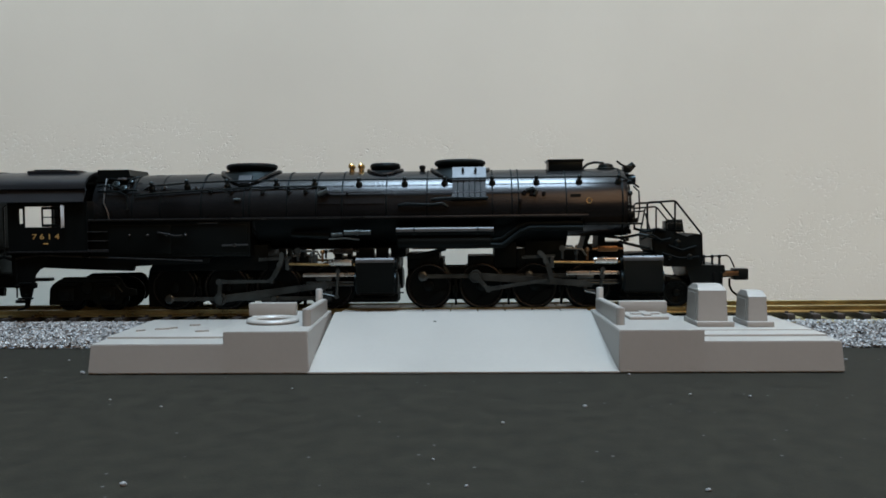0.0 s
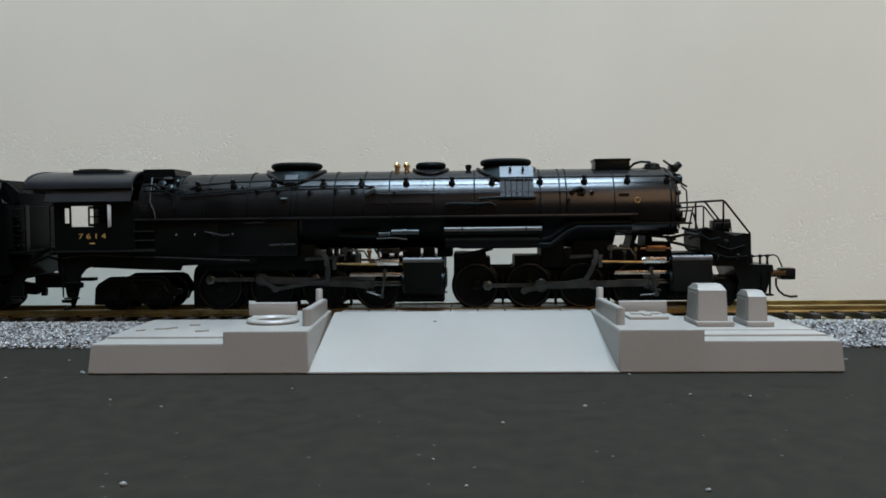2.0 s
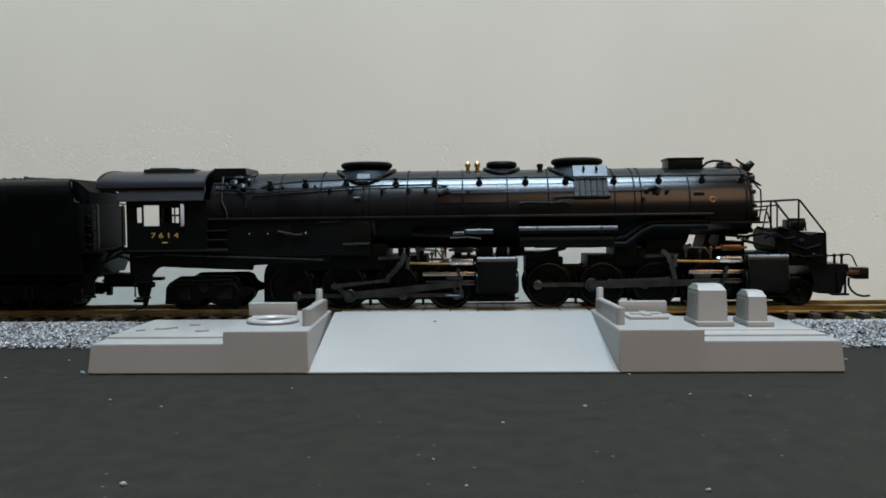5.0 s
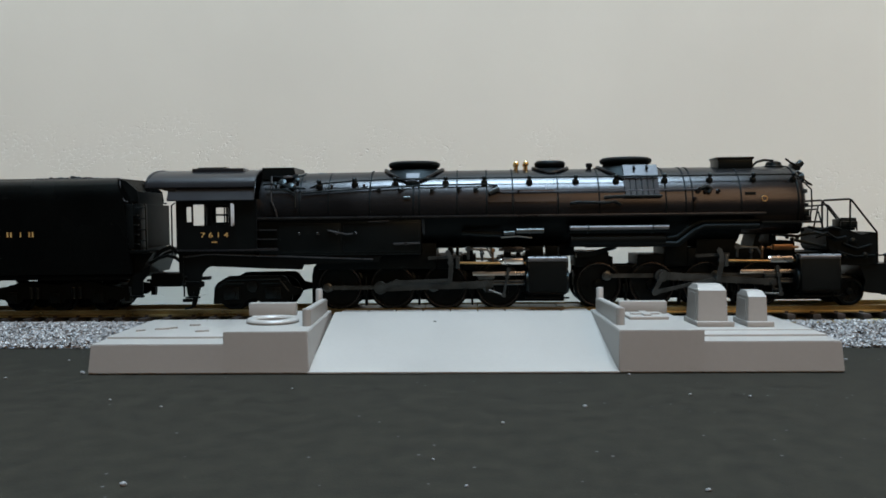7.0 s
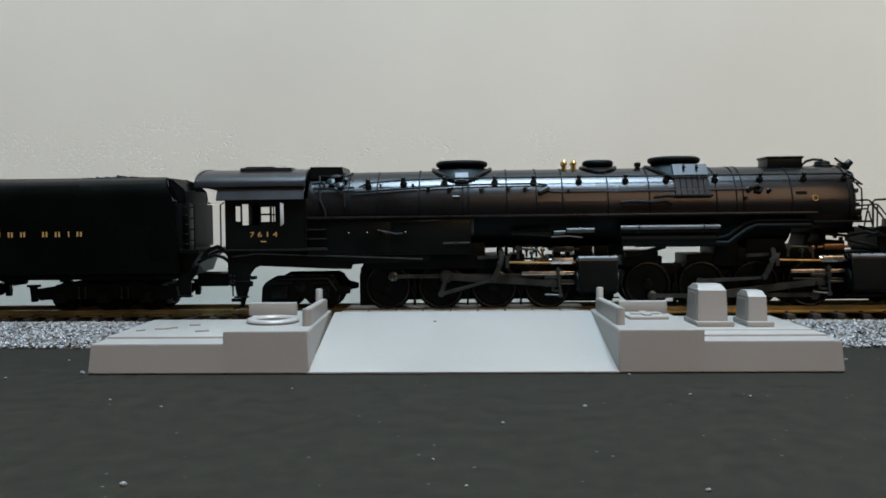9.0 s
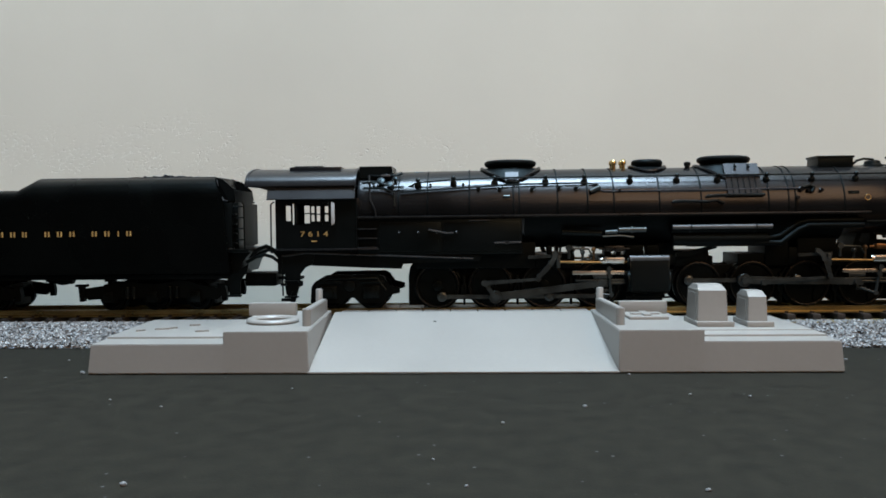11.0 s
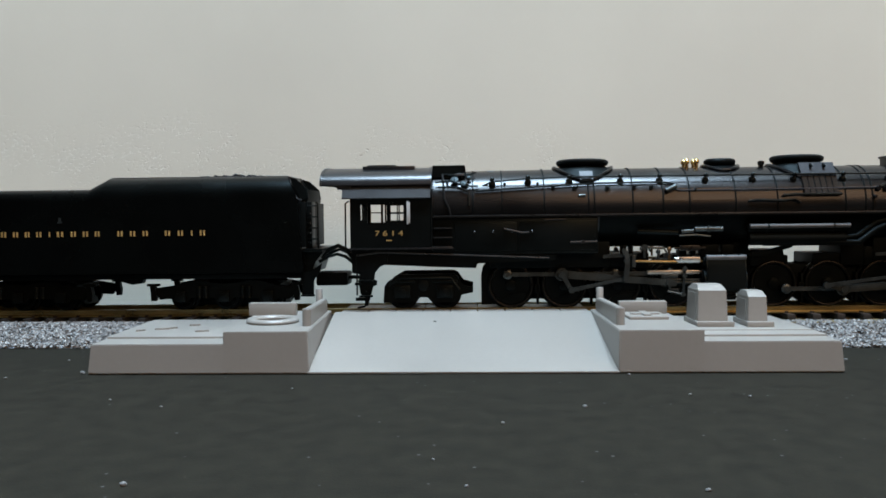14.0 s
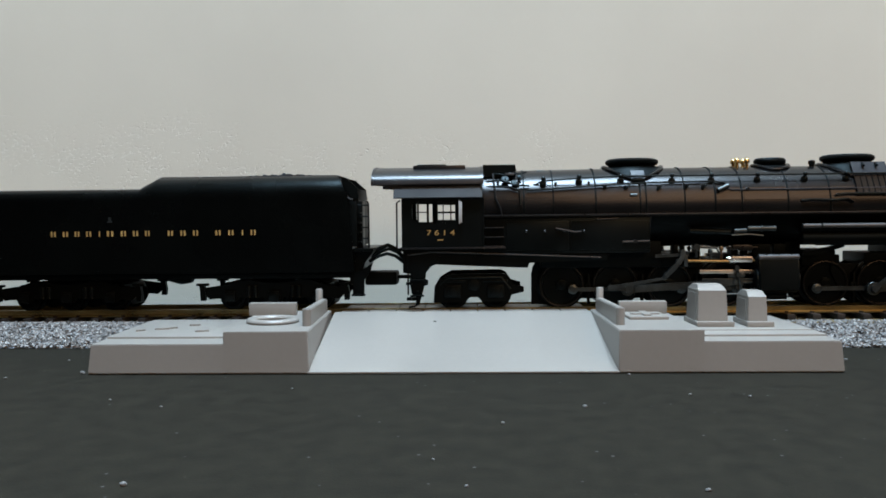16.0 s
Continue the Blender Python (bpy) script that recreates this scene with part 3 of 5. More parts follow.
def cab():
    # side sheets with real window openings, near and far
    def sheet(y, wins, posts, rails):
        xs0, xs1, z0, z1 = -168.8, -140.0, 22.6, 40.6
        bm = B()
        plate(bm, xs0, xs1, z0, z1, y, y + 0.5, wins)
        o = part("cab_side", bm, M["black"], loco, "black cab side sheet with window openings")
        bm = B()
        for x, w in posts:
            box(bm, x - w, x + w, y + 0.1, y + 0.45, 31.5, 38.6)
        for a, b, z, w in rails:
            box(bm, a, b, y + 0.12, y + 0.42, z - w, z + w)
        part("window_frame", bm, M["black"], o)
        bm = B(); box(bm, xs0, xs1 + 8, y - 0.35, y + 0.5, 22.0, 22.6, 0.1)
        part("beading", bm, M["roof"], o)
        return o
    near = sheet(-18.6, [(-165.0, -163.2, 32.6, 38.0), (-162.6, -149.3, 31.3, 38.8)], [(-156.1, .28), (-151.2, .2), (-149.5, .2)],
                 [(-156.1, -149.4, 34.9, .2), (-156.1, -149.4, 31.9, .5), (-156.1, -149.4, 38.2, .5)])
    sheet(18.1, [(-166.0, -161.9, 31.5, 38.6), (-161.0, -159.6, 31.5, 38.6), (-158.0, -149.3, 31.5, 38.6)], [(-155.3, .2)],
          [(-166.0, -161.9, 35.4, .22), (-158.0, -149.3, 35.4, .22)])
    bm = B(); box(bm, -148.4, -147.9, -20.3, -18.5, 31.0, 39.2, 0.1); box(bm, -148.4, -147.2, -20.2, -19.8, 31.4, 38.8, 0.1)
    part("wind_deflector", bm, M["glassy"], near, "clear wind deflector beside the cab window")
    # front and rear walls, floor
    bm = B(); box(bm, -140.2, -139.4, -18.6, 18.6, 22.6, 40.6)
    part("cab_front", bm, M["black"], loco)
    for y0, y1 in ((-18.1, -12.0), (12.0, 18.1)):
        bm = B(); box(bm, -168.8, -168.2, y0, y1, 22.6, 40.6)
        part("cab_back", bm, M["black"], loco)
    bm = B(); box(bm, -170, -139.6, -18.0, 18.0, 21.2, 22.4)
    part("cab_floor", bm, M["frame"], loco)
    bm = B(); lathe(bm, (-146, 0, 34), (1, 0, 0), [(0, 9), (7, 11)], 24)
    part("backhead", bm, M["frame"], loco)
    # roof: arched sheet with an upper band hanging over the sides
    def arch(x0, x1, off):
        out, inn = [], []
        for j in range(21):
            a = math.pi * j / 20
            c, s = math.cos(a), math.sin(a)
            out.append((19.3 * c + off * c, 45.1 + 6.9 * abs(s) ** 0.85 + off * s))
            inn.append((18.5 * c + off * c, 44.8 + 6.3 * abs(s) ** 0.85 + off * s))
        return out + inn[::-1]
    bm = B(); prism(bm, arch(0, 0, 0), -179.3, -140.2, "x")
    r = part("cab_roof", bm, M["roof"], loco, "dark grey arched cab roof overhanging the rear")
    for s in (-1, 1):
        bm = B()
        prism(bm, [(s * 18.0, 45.2), (s * 20.3, 40.4), (s * 19.9, 40.1), (s * 17.2, 45.2)], -171.5, -140.0, "x")
        part("cab_eave", bm, M["roof"], r)
        bm = B()
        prism(bm, [(-179.2, 44.9), (-168.6, 44.9), (-168.6, 40.5), (-170.5, 43.4), (-174.5, 44.5)], s * 18.5 - 0.3, s * 18.5 + 0.3, "y")
        part("eave_bracket", bm, M["roof"], r)
    bm = B(); prism(bm, arch(0, 0, 0.35), -140.6, -139.6, "x")
    part("roof_bead", bm, M["roof"], r)
    bm = B(); prism(bm, arch(0, 0, 0.3), -179.5, -178.7, "x")
    part("roof_bead", bm, M["roof"], r)
    bm = B(); box(bm, -165, -146, -11.5, -4.0, 49.6, 52.2, 0.25)
    part("roof_hatch", bm, M["roof"], r)
    bm = B(); box(bm, -163.5, -153, -9.5, -3.5, 51.8, 52.7, 0.15)
    part("hatch_lid", bm, M["black"], r)
    # grab irons at the back corner and hanging steps
    bm = B(); tube(bm, [(-169.2, -18.2, 39.5), (-170.5, -18.2, 38.6), (-170.6, -18.2, 21.0)], 0.3)
    part("grab_iron", bm, M["black"], loco)
    bm = B()
    prism(bm, [(-168.6, 22), (-155, 21.6), (-156, 16.8), (-158.5, 15.8), (-160.3, 13.6), (-160.6, 11.2), (-159.6, 10.8), (-159.7, 9.2), (-161, 8.8), (-162.3, 4), (-163, 1.8), (-164.3, 1.8), (-164, 5), (-165.6, 6), (-166.4, 11), (-165.6, 12), (-166.0, 13.2), (-168.6, 13.6)], -17.2, -16.4)
    box(bm, -166.0, -161.2, -18.6, -16.6, 5.0, 5.6); box(bm, -166, -161, -18.4, -16.6, 10.6, 11.1)
    cs = part("cab_steps", bm, M["frame"], loco)
    bm = B(); tube(bm, [(-163.4, -17.6, 7), (-163.4, -17.6, 2.6), (-164.2, -17.6, 1.6), (-166.6, -17.6, 1.2)], .35); box(bm, -167.4, -163.2, -17.8, -16.8, 3.6, 4.8, .2)
    part("step_hook", bm, M["frame"], cs)
    bm = B(); tube(bm, [(-166.8, -17.4, 20), (-166.8, -17.4, 5.6)], .3); box(bm, -167.6, -165.4, -17.9, -16.7, 9.2, 10.2, .2)
    part("step_rail", bm, M["frame"], cs)
    # gold number
    curve = bpy.data.curves.new("cab_number", "FONT")
    curve.body, curve.size, curve.extrude, curve.space_character = "7614", 2.45 * MM, 0.03 * MM, 1.6
    curve.offset = 0.03 * MM
    tmp = new("cab_number", curve)
    me = bpy.data.meshes.new_from_object(tmp.evaluated_get(bpy.context.evaluated_depsgraph_get()))
    bpy.data.objects.remove(tmp)
    me.materials.clear()
    me.materials.append(M["gold"])
    xs = [v.co.x for v in me.vertices]
    k = 10.0 * MM / (max(xs) - min(xs))
    me.transform(Matrix.Diagonal((k, 1.05, 1, 1)))
    num = new("cab_number", me)
    num.parent = near
    num.matrix_basis = pose(-160.0 * MM, -18.66 * MM, 27.0 * MM, 90)
    tagged(num, "small gold cab number")
    bm = B(); box(bm, -156, -154, -18.66, -18.55, 25.1, 25.5)
    part("small_print", bm, M["gold"], near)
    # tapered rear frame under the cab, seen above the trailing truck
    bm = B()
    prism(bm, [(-168, 21.6), (-131, 21.6), (-118, 20.4), (-95, 19.6), (-96, 17.6), (-117, 17.0), (-123.4, 16.7), (-124, 15.0), (-135, 15.4), (-156, 16.4), (-163, 17.2), (-166.5, 13.5), (-168, 13.5)], -16.6, -14.8)
    part("rear_frame", bm, M["frame"], loco)
    bm = B(); tube(bm, [(-167, -17.4, 19.9), (-158, -17.4, 21.0), (-98, -17.4, 18.5)], 0.32)
    part("steam_pipe", bm, M["fitting"], loco)


def flank():
    # firebox casing, running boards, ladders, tanks and pipes along the near side; mirrored on the far side where it shows
    bm = B(); box(bm, -139.4, -80.5, -17.0, 17.0, 20.0, 33.0, 0.6)
    f = part("firebox", bm, M["black"], loco, "black firebox casing with small fittings")
    for x0, x1 in ((-131.5, -109.5), (-108.5, -81.3)):
        bm = B(); box(bm, x0, x1, -17.35, -16.8, 21.2, 31.6, 0.2)
        part("casing_panel", bm, M["black"], f)
    for x in (-124.5, -117.8, -111, -104):
        bm = B(); lathe(bm, (x, -17.2, 28.0), (0, -1, 0), [(0, .5), (.6, .5), (.9, .1)], 10)
        part("washout_plug", bm, M["fitting"], f)
    bm = B(); tube(bm, [(-114, -17.8, 29.0), (-110, -18.0, 28.2), (-107.5, -18, 27.6), (-105, -18.0, 27.8)], 0.35)
    part("lever", bm, M["fitting"], f)
    bm = B(); tube(bm, [(-90.5, -17.9, 24.0), (-81, -17.9, 24.2)], 0.4); cyl(bm, (-86, -18.4, 24.1), (-86, -17, 24.1), .7)
    part("blowdown_pipe", bm, M["fitting"], f)
    bm = B(); tube(bm, [(-99.5, -17.6, 32.1), (-92, -17.6, 32.3)], .3)
    part("pipe", bm, M["fitting"], f)
    for i in range(3):
        bm = B(); box(bm, -139.6, -132.5, -18.9, -16.5, 22.6 + i * 3.3, 23.0 + i * 3.3, .1)
        part("step", bm, M["fitting"], loco)
    for s in (-1, 1):
        bm = B()
        y0, y1 = sorted((s * 13.0, s * 18.2))
        box(bm, -139.4, 41.0, y0, y1, 33.0, 33.8, 0.12)
        part("running_board", bm, M["boiler"], loco, "narrow black running board")
        # paler strip draws the thin highlight along the board's edge
        bm = B(); box(bm, -139.4, 41.0, *sorted((s * 17.9, s * 18.35)), 33.35, 33.95, 0.15)
        part("board_edge", bm, M["fitting"], loco)
        bm = B(); box(bm, 39.5, 60.0, *sorted((s * 9.0, s * 18.0)), 30.0, 30.7, 0.12)
        part("front_step_board", bm, M["black"], loco)
    # belly plates and ash pan that close the underside of the barrel
    for x0, x1, y, z0, z1 in ((-119.0, -75.5, 11.5, 14.5, 24.0), (-75.5, -66.0, 11.0, 14.5, 19.2), (-66.0, -61, 9, 14, 19.5), (-52, -28, 8, 14.0, 18.8), (-30.5, -25.0, 9, 18.8, 23.2), (-24.5, -12.5, 9.0, 14.5, 20.2), (-12.5, -11, 9.0, 14.5, 18.4), (-2.2, 7.5, 9.0, 14.5, 19.0), (7.5, 15.8, 9.5, 14.5, 24.0), (15.8, 19.0, 9.5, 14.5, 21.2), (19.0, 33, 9.5, 14.5, 24.5), (33, 54, 9, 14.5, 21.0)):
        bm = B(); box(bm, x0, x1, -y, y, z0, z1, .5)
        part("under_frame", bm, M["frame"], loco)
    for x0, x1, z0, z1 in ((-43.0, -36.6, 18.6, 22.5), (-35.6, -31.4, 18.6, 22.5), (-71.3, -69.5, 18.4, 22.6), (-68.3, -67.2, 18, 22.6), (-50.8, -48.2, 18.4, 21.2), (-46.2, -44.8, 18, 22.6), (-63.6, -62.0, 19, 22.8)):
        bm = B(); box(bm, x0, x1, -12, -7, z0, z1, .3)
        part("frame_bracket", bm, M["frame"], loco)
    bm = B(); prism(bm, [(-24.5, 18.2), (-24.5, 19.6), (-16, 21.0), (-10, 22.6), (-10, 21.2), (-15, 19.8), (-20, 18.2)], -10.5, -8)
    part("equaliser", bm, M["black"], loco)
    # air reservoir with bands and end caps
    bm = B()
    lathe(bm, (-28.2, -15.6, 28.3), (1, 0, 0), [(0, .3), (.4, 1.7), (35.4, 1.7), (35.8, .3)], 24)
    lathe(bm, (-27.8, -15.0, 24.6), (1, 0, 0), [(0, .3), (.6, 2.3), (34, 2.3), (34.6, .3)], 24)
    r = part("air_reservoir", bm, M["frame"], loco, "long black air reservoir cylinder")
    bm = B()
    tube(bm, [(-27.5, -17.4, 29.0), (7.2, -17.4, 29.0)], 0.8, 12)
    part("grey_pipe", bm, M["pipe"], r, "dull silver pipe")
    for x in (-21.5, 1.2):
        bm = B(); lathe(bm, (x, -15.6, 28.3), (1, 0, 0), [(0, 1.9), (.7, 1.9)], 20); lathe(bm, (x + .1, -17.5, 29.1), (1, 0, 0), [(0, .8), (.6, .8)], 12)
        part("reservoir_band", bm, M["black"], r)
    # injector group
    bm = B()
    cyl(bm, (-46.5, -16.8, 28.2), (-36.8, -16.8, 28.2), 0.95); cyl(bm, (-42, -16.8, 28.2), (-41.4, -16.8, 28.2), 1.25)
    cyl(bm, (-51, -16.6, 27.4), (-47, -16.8, 27.6), 0.75); tube(bm, [(-52, -16.9, 25.9), (-46, -16.9, 26.2), (-41, -16.9, 25.6)], .35)
    part("injector", bm, M["rod"], loco)
    bm = B(); cyl(bm, (-66, -14, 27.6), (-52, -15, 27.0), 1.0)
    part("feed_pipe", bm, M["black"], loco)
    # big delivery pipes that bend down along the front of the barrel
    for k, (dy, dz) in enumerate(((0, 0), (-0.6, -2.4))):
        bm = B()
        pts = [(39, -16 + dy, 30.8 + dz * .7), (20, -16 + dy, 30.8 + dz * .7), (16.5, -16 + dy, 30.0 + dz), (10.5, -15.8 + dy, 25.4 + dz), (6, -15.5 + dy, 24.6 + dz * .6), (-2, -15 + dy, 24.2 + dz * .5), (-22, -14 + dy, 24.2 + dz * .5)]
        tube(bm, pts, 1.05, 12)
        part("delivery_pipe", bm, M["frame"], loco)
    # long branch pipe and valves on the barrel
    bm = B(); tube(bm, [on_boiler(-27, 37.9, .4), on_boiler(-24, 38.3, .7), on_boiler(-15, 38.0, .6), on_boiler(-11, 38.4, .9), on_boiler(-9, 37.2, .4)], .42)
    part("branch_pipe", bm, M["black"], loco)
    for x, z, r0 in ((18.5, 42.0, 1.0), (21.0, 41.6, .8), (25.5, 41.6, .8), (17.0, 39.0, .75), (-0.5, 40.3, .5), (-14, 40.0, .5), (-55.5, 42.2, .9), (-53, 43.4, .8), (-45.5, 42.4, .6)):
        p, q = on_boiler(x, z, -.3), on_boiler(x, z, 1.1)
        bm = B(); cyl(bm, p, q, r0, r0 * .8, 12)
        part("boiler_valve", bm, M["boiler"], loco)
    bm = B(); tube(bm, [on_boiler(19, 42.6, .8), on_boiler(21.5, 43.4, .9), on_boiler(22.8, 42.4, .9), on_boiler(22, 41, .7)], .7)
    part("valve_elbow", bm, M["black"], loco)
    bm = B()
    p, q = on_boiler(-56, 42.0, 1.2), on_boiler(-52.5, 43.6, 1.8)
    cyl(bm, p, q, .8)
    part("check_valve", bm, M["rod"], loco)
    bm = B(); cyl(bm, on_boiler(-87, 40.6, .1), on_boiler(-84.6, 40.6, .2), .5)
    part("check_valve", bm, M["rod"], loco)
    # slanting plates at the cab end of the barrel, turret cover
    bm = B()
    prism(bm, [(-139.6, 48.0), (-139.6, 52.3), (-127.8, 52.3), (-127.4, 50.0), (-131, 48)], -9.0, 9.0)
    tc = part("turret_cover", bm, M["black"], loco)
    for x, z, r in ((-131.6, 46.9, 1.45), (-128.4, 45.5, 1.25), (-126.4, 47.7, .9), (-134.2, 46.2, .8), (-129.8, 48.8, .8)):
        bm = B(); p, q = on_boiler(x, z, -.4), on_boiler(x, z, 1.0)
        cyl(bm, p, q, r * .55, r * .5, 12); lathe(bm, q, (0, -.75, .6), [(-.2, r * .7), (-.1, r), (.2, r), (.35, r * .6)], 16)
        cyl(bm, q, on_boiler(x, z, 1.5), r * .3, r * .2, 10)
        part("turret_valve", bm, M["black"], tc)
    for pts in ([on_boiler(-138.5, 46.0, .9), on_boiler(-133, 46.4, 1.1), on_boiler(-128, 44.6, .9), on_boiler(-123, 44.4, .6)],
                [on_boiler(-137.5, 44.2, .7), on_boiler(-130, 44.0, .8), on_boiler(-126.5, 42.4, .6), on_boiler(-126.2, 37.5, .5)],
                [(-138, -8.2, 49.2), (-132, -9.6, 48.6), (-125.5, -9.4, 49.0), (-123.8, -8.4, 49.6)]):
        bm = B(); tube(bm, pts, .36, 8)
        part("turret_pipe", bm, M["black"], tc)
    bm = B(); box(bm, -131.5, -128.2, -10.4, -9.0, 48.4, 49.2, .15)
    part("turret_plate", bm, M["pipe"], tc)
    bm = B(); tube(bm, [(-136, -9.5, 49), (-135.6, -12.0, 45.5), (-135.2, -14.4, 40), (-133.5, -15.0, 36.5), (-133, -15.2, 34)], .35)
    part("drain_pipe", bm, M["fitting"], loco)
    bm = B(); cyl(bm, (-119.5, -3, 49.6), (-116, -3, 49.6), .9, .7)
    part("vent", bm, M["black"], loco)
    # round lubricator fittings under the rail and a turned step behind the cab front
    for x, z in ((-96, 43.6), (-88.5, 43.4), (-76.8, 43.0), (-67.2, 43.3), (-61.0, 43.2)):
        bm = B(); cyl(bm, on_boiler(x, z, -.2), on_boiler(x, z, .9), .75, .6, 12); tube(bm, [on_boiler(x, z, .6), on_boiler(x + 1.4, z + .8, .7)], .25, 6)
        part("lubricator", bm, M["black"], loco)
    for x in (-127, -113.4, -101.5, -91):
        bm = B(); lathe(bm, on_boiler(x, 45.0, .1), (0, -.7, .7), [(0, .5), (.5, .5), (.8, .15)], 10)
        part("washout_plug", bm, M["fitting"], loco)
    # emblem on the smokebox flank, builder's plate, washout plate
    bm = B(); p = on_boiler(41.6, 38.8, .05)
    torus(bm, p, (0, -1, .18), 0.95, .16, 20, 6)
    part("round_emblem", bm, M["oldbrass"], loco, "small gold round emblem")
    bm = B(); p = on_boiler(37, 40.8, .1); box(bm, 35.0, 38.6, p[1] - .25, p[1] + .5, 40.2, 41.2)
    part("maker_plate", bm, M["black"], loco)


def boiler_top():
    d = dome("sand_dome", -83.9, 18.6, 15, 54.4, "low oval black sand dome")
    dome("steam_dome", -33.0, 11.0, 9.5, 54.0, "low round black steam dome")
    dome("sand_dome", -4.8, 18.4, 15, 54.9, "low oval black sand dome")
    bm = B()
    prism(bm, [(-9.4, 49.6), (-11.6, 46.6), (-11.0, 46.2), (-8.8, 49.2)], -86.2, -81.4, "x")
    part("dome_step", bm, M["plate"], d, "glossy black step plate")
    bm = B(); box(bm, -86.2, -81.4, -12.4, -11.0, 45.6, 46.2, .1)
    part("dome_step", bm, M["black"], d)
    for x, y in ((-45.7, -2.2), (-42.1, -2.2), (-45.7, 2.2), (-42.1, 2.2)):
        bm = B(); lathe(bm, (x, y, 50.2), (0, 0, 1), [(0, .75), (1.6, .7), (1.8, .5), (2.0, 1.0), (2.7, 1.12), (3.5, .8), (3.9, .25), (4.0, 0)], 16)
        part("safety_valve", bm, M["brass"], loco, "polished brass safety valve")
    bm = B(); lathe(bm, (-18.8, -3, 50.2), (0, 0, 1), [(0, .9), (1.0, .9), (1.2, 1.2), (2.4, 1.2), (2.7, .5), (2.75, 0)], 14)
    part("whistle", bm, M["black"], loco)
    # slatted plate leaning on the barrel before the front dome
    bm = B()
    a, b = on_boiler(0, 47.2, 1.3), on_boiler(0, 40.4, 1.0)
    prism(bm, [(a[1], a[2]), (-8.4, 51.7), (-7.8, 51.3), (a[1] + .6, a[2] - .3)], -7.4, 4.8, "x")
    pl = part("bright_plate", bm, M["plate"], loco, "glossy black cover plate")
    bm = B(); prism(bm, [(a[1] + .35, a[2] - .1), (b[1] + .3, b[2]), (b[1] + 1.4, b[2]), (a[1] + 1.6, a[2] - .1)], -7.2, 4.6, "x")
    part("slat_backing", bm, M["frame"], pl)
    for i in range(6):
        bm = B(); x = -7.4 + i * 2.07
        prism(bm, [(a[1], a[2] - .1), (b[1] - .1, b[2]), (b[1] + .5, b[2]), (a[1] + .7, a[2] - .1)], x, x + 1.7, "x")
        part("slat", bm, M["boiler"], pl)
    for x in (-3.6, 1.0):
        bm = B(); cyl(bm, (x, -10.6, 50.2), (x, -9.4, 51.2), .5, .4, 10)
        part("plate_lug", bm, M["frame"], pl)
    bm = B(); tube(bm, [on_boiler(-15, 39.8, .7), on_boiler(-11, 40.2, .8), on_boiler(5.5, 40.2, .9)], .45); box(bm, -8, 5.2, b[1] - .3, b[1] + .6, 39.6, 40.5, .15)
    part("plate_shelf", bm, M["black"], pl)
    # stack casing, bell bracket, headlight
    bm = B(); box(bm, 28.0, 40.6, -5, 5, 50.0, 53.9, .3); box(bm, 27.6, 41.0, -5.4, 5.4, 53.4, 54.3, .25)
    st = part("smoke_stack", bm, M["black"], loco, "flat black rectangular smoke stack")
    bm = B(); box(bm, 29.2, 39.4, -3.6, 3.6, 54.0, 54.4)
    part("stack_mouth", bm, M["frame"], st)
    bm = B(); tube(bm, [(40.5, -3.4, 50.6), (42.5, -3.4, 52.4), (45, -3.4, 53.1), (48.5, -3.4, 52.8)], .45)
    part("bell_pipe", bm, M["black"], loco)
    bm = B(); lathe(bm, (49.8, 0, 50.0), (0, 0, 1), [(0, 4.2), (1.0, 4.1), (1.2, 3.0), (2.4, 2.6), (2.9, 1.2), (3.0, 0)], 24)
    part("bell", bm, M["black"], loco)
    bm = B(); tube(bm, [(53.5, -2, 53.6), (55, -2, 52.4), (58.5, -2, 50.5)], .4); box(bm, 56.0, 59.0, -2.2, 2.2, 49.2, 52.0, .5); cyl(bm, (58.2, 0, 50.6), (60.2, 0, 52.4), 1.5, 1.2)
    part("number_lamp", bm, M["black"], loco)
    bm = B(); lathe(bm, (56.5, 0, 46.6), (1, 0, 0), [(0, .9), (1, 1.7), (4.0, 1.8), (4.2, 1.5)], 20); box(bm, 56, 60, -1.3, 1.3, 47.6, 48.6, .2)
    hl = part("headlight", bm, M["black"], loco, "small black headlight")
    bm = B(); lathe(bm, (60.6, 0, 46.6), (1, 0, 0), [(0, 1.4), (.25, 1.0), (.3, 0)], 18)
    part("lens", bm, M["steel"], hl)
    bm = B()
    tube(bm, [(58.5, -8, 44), (60.5, -8.0, 42), (60.8, -8, 36), (60, -8, 31)], .3)
    tube(bm, [(57, -10, 34.6), (62, -10, 34.8)], .3)
    part("front_grab", bm, M["black"], loco)
    bm = B(); box(bm, 55, 59.5, -11, 11, 30.5, 32.4, .3); box(bm, 54.6, 58.0, -13, 13, 32.4, 34.6, .3)
    part("smokebox_shelf", bm, M["black"], loco)


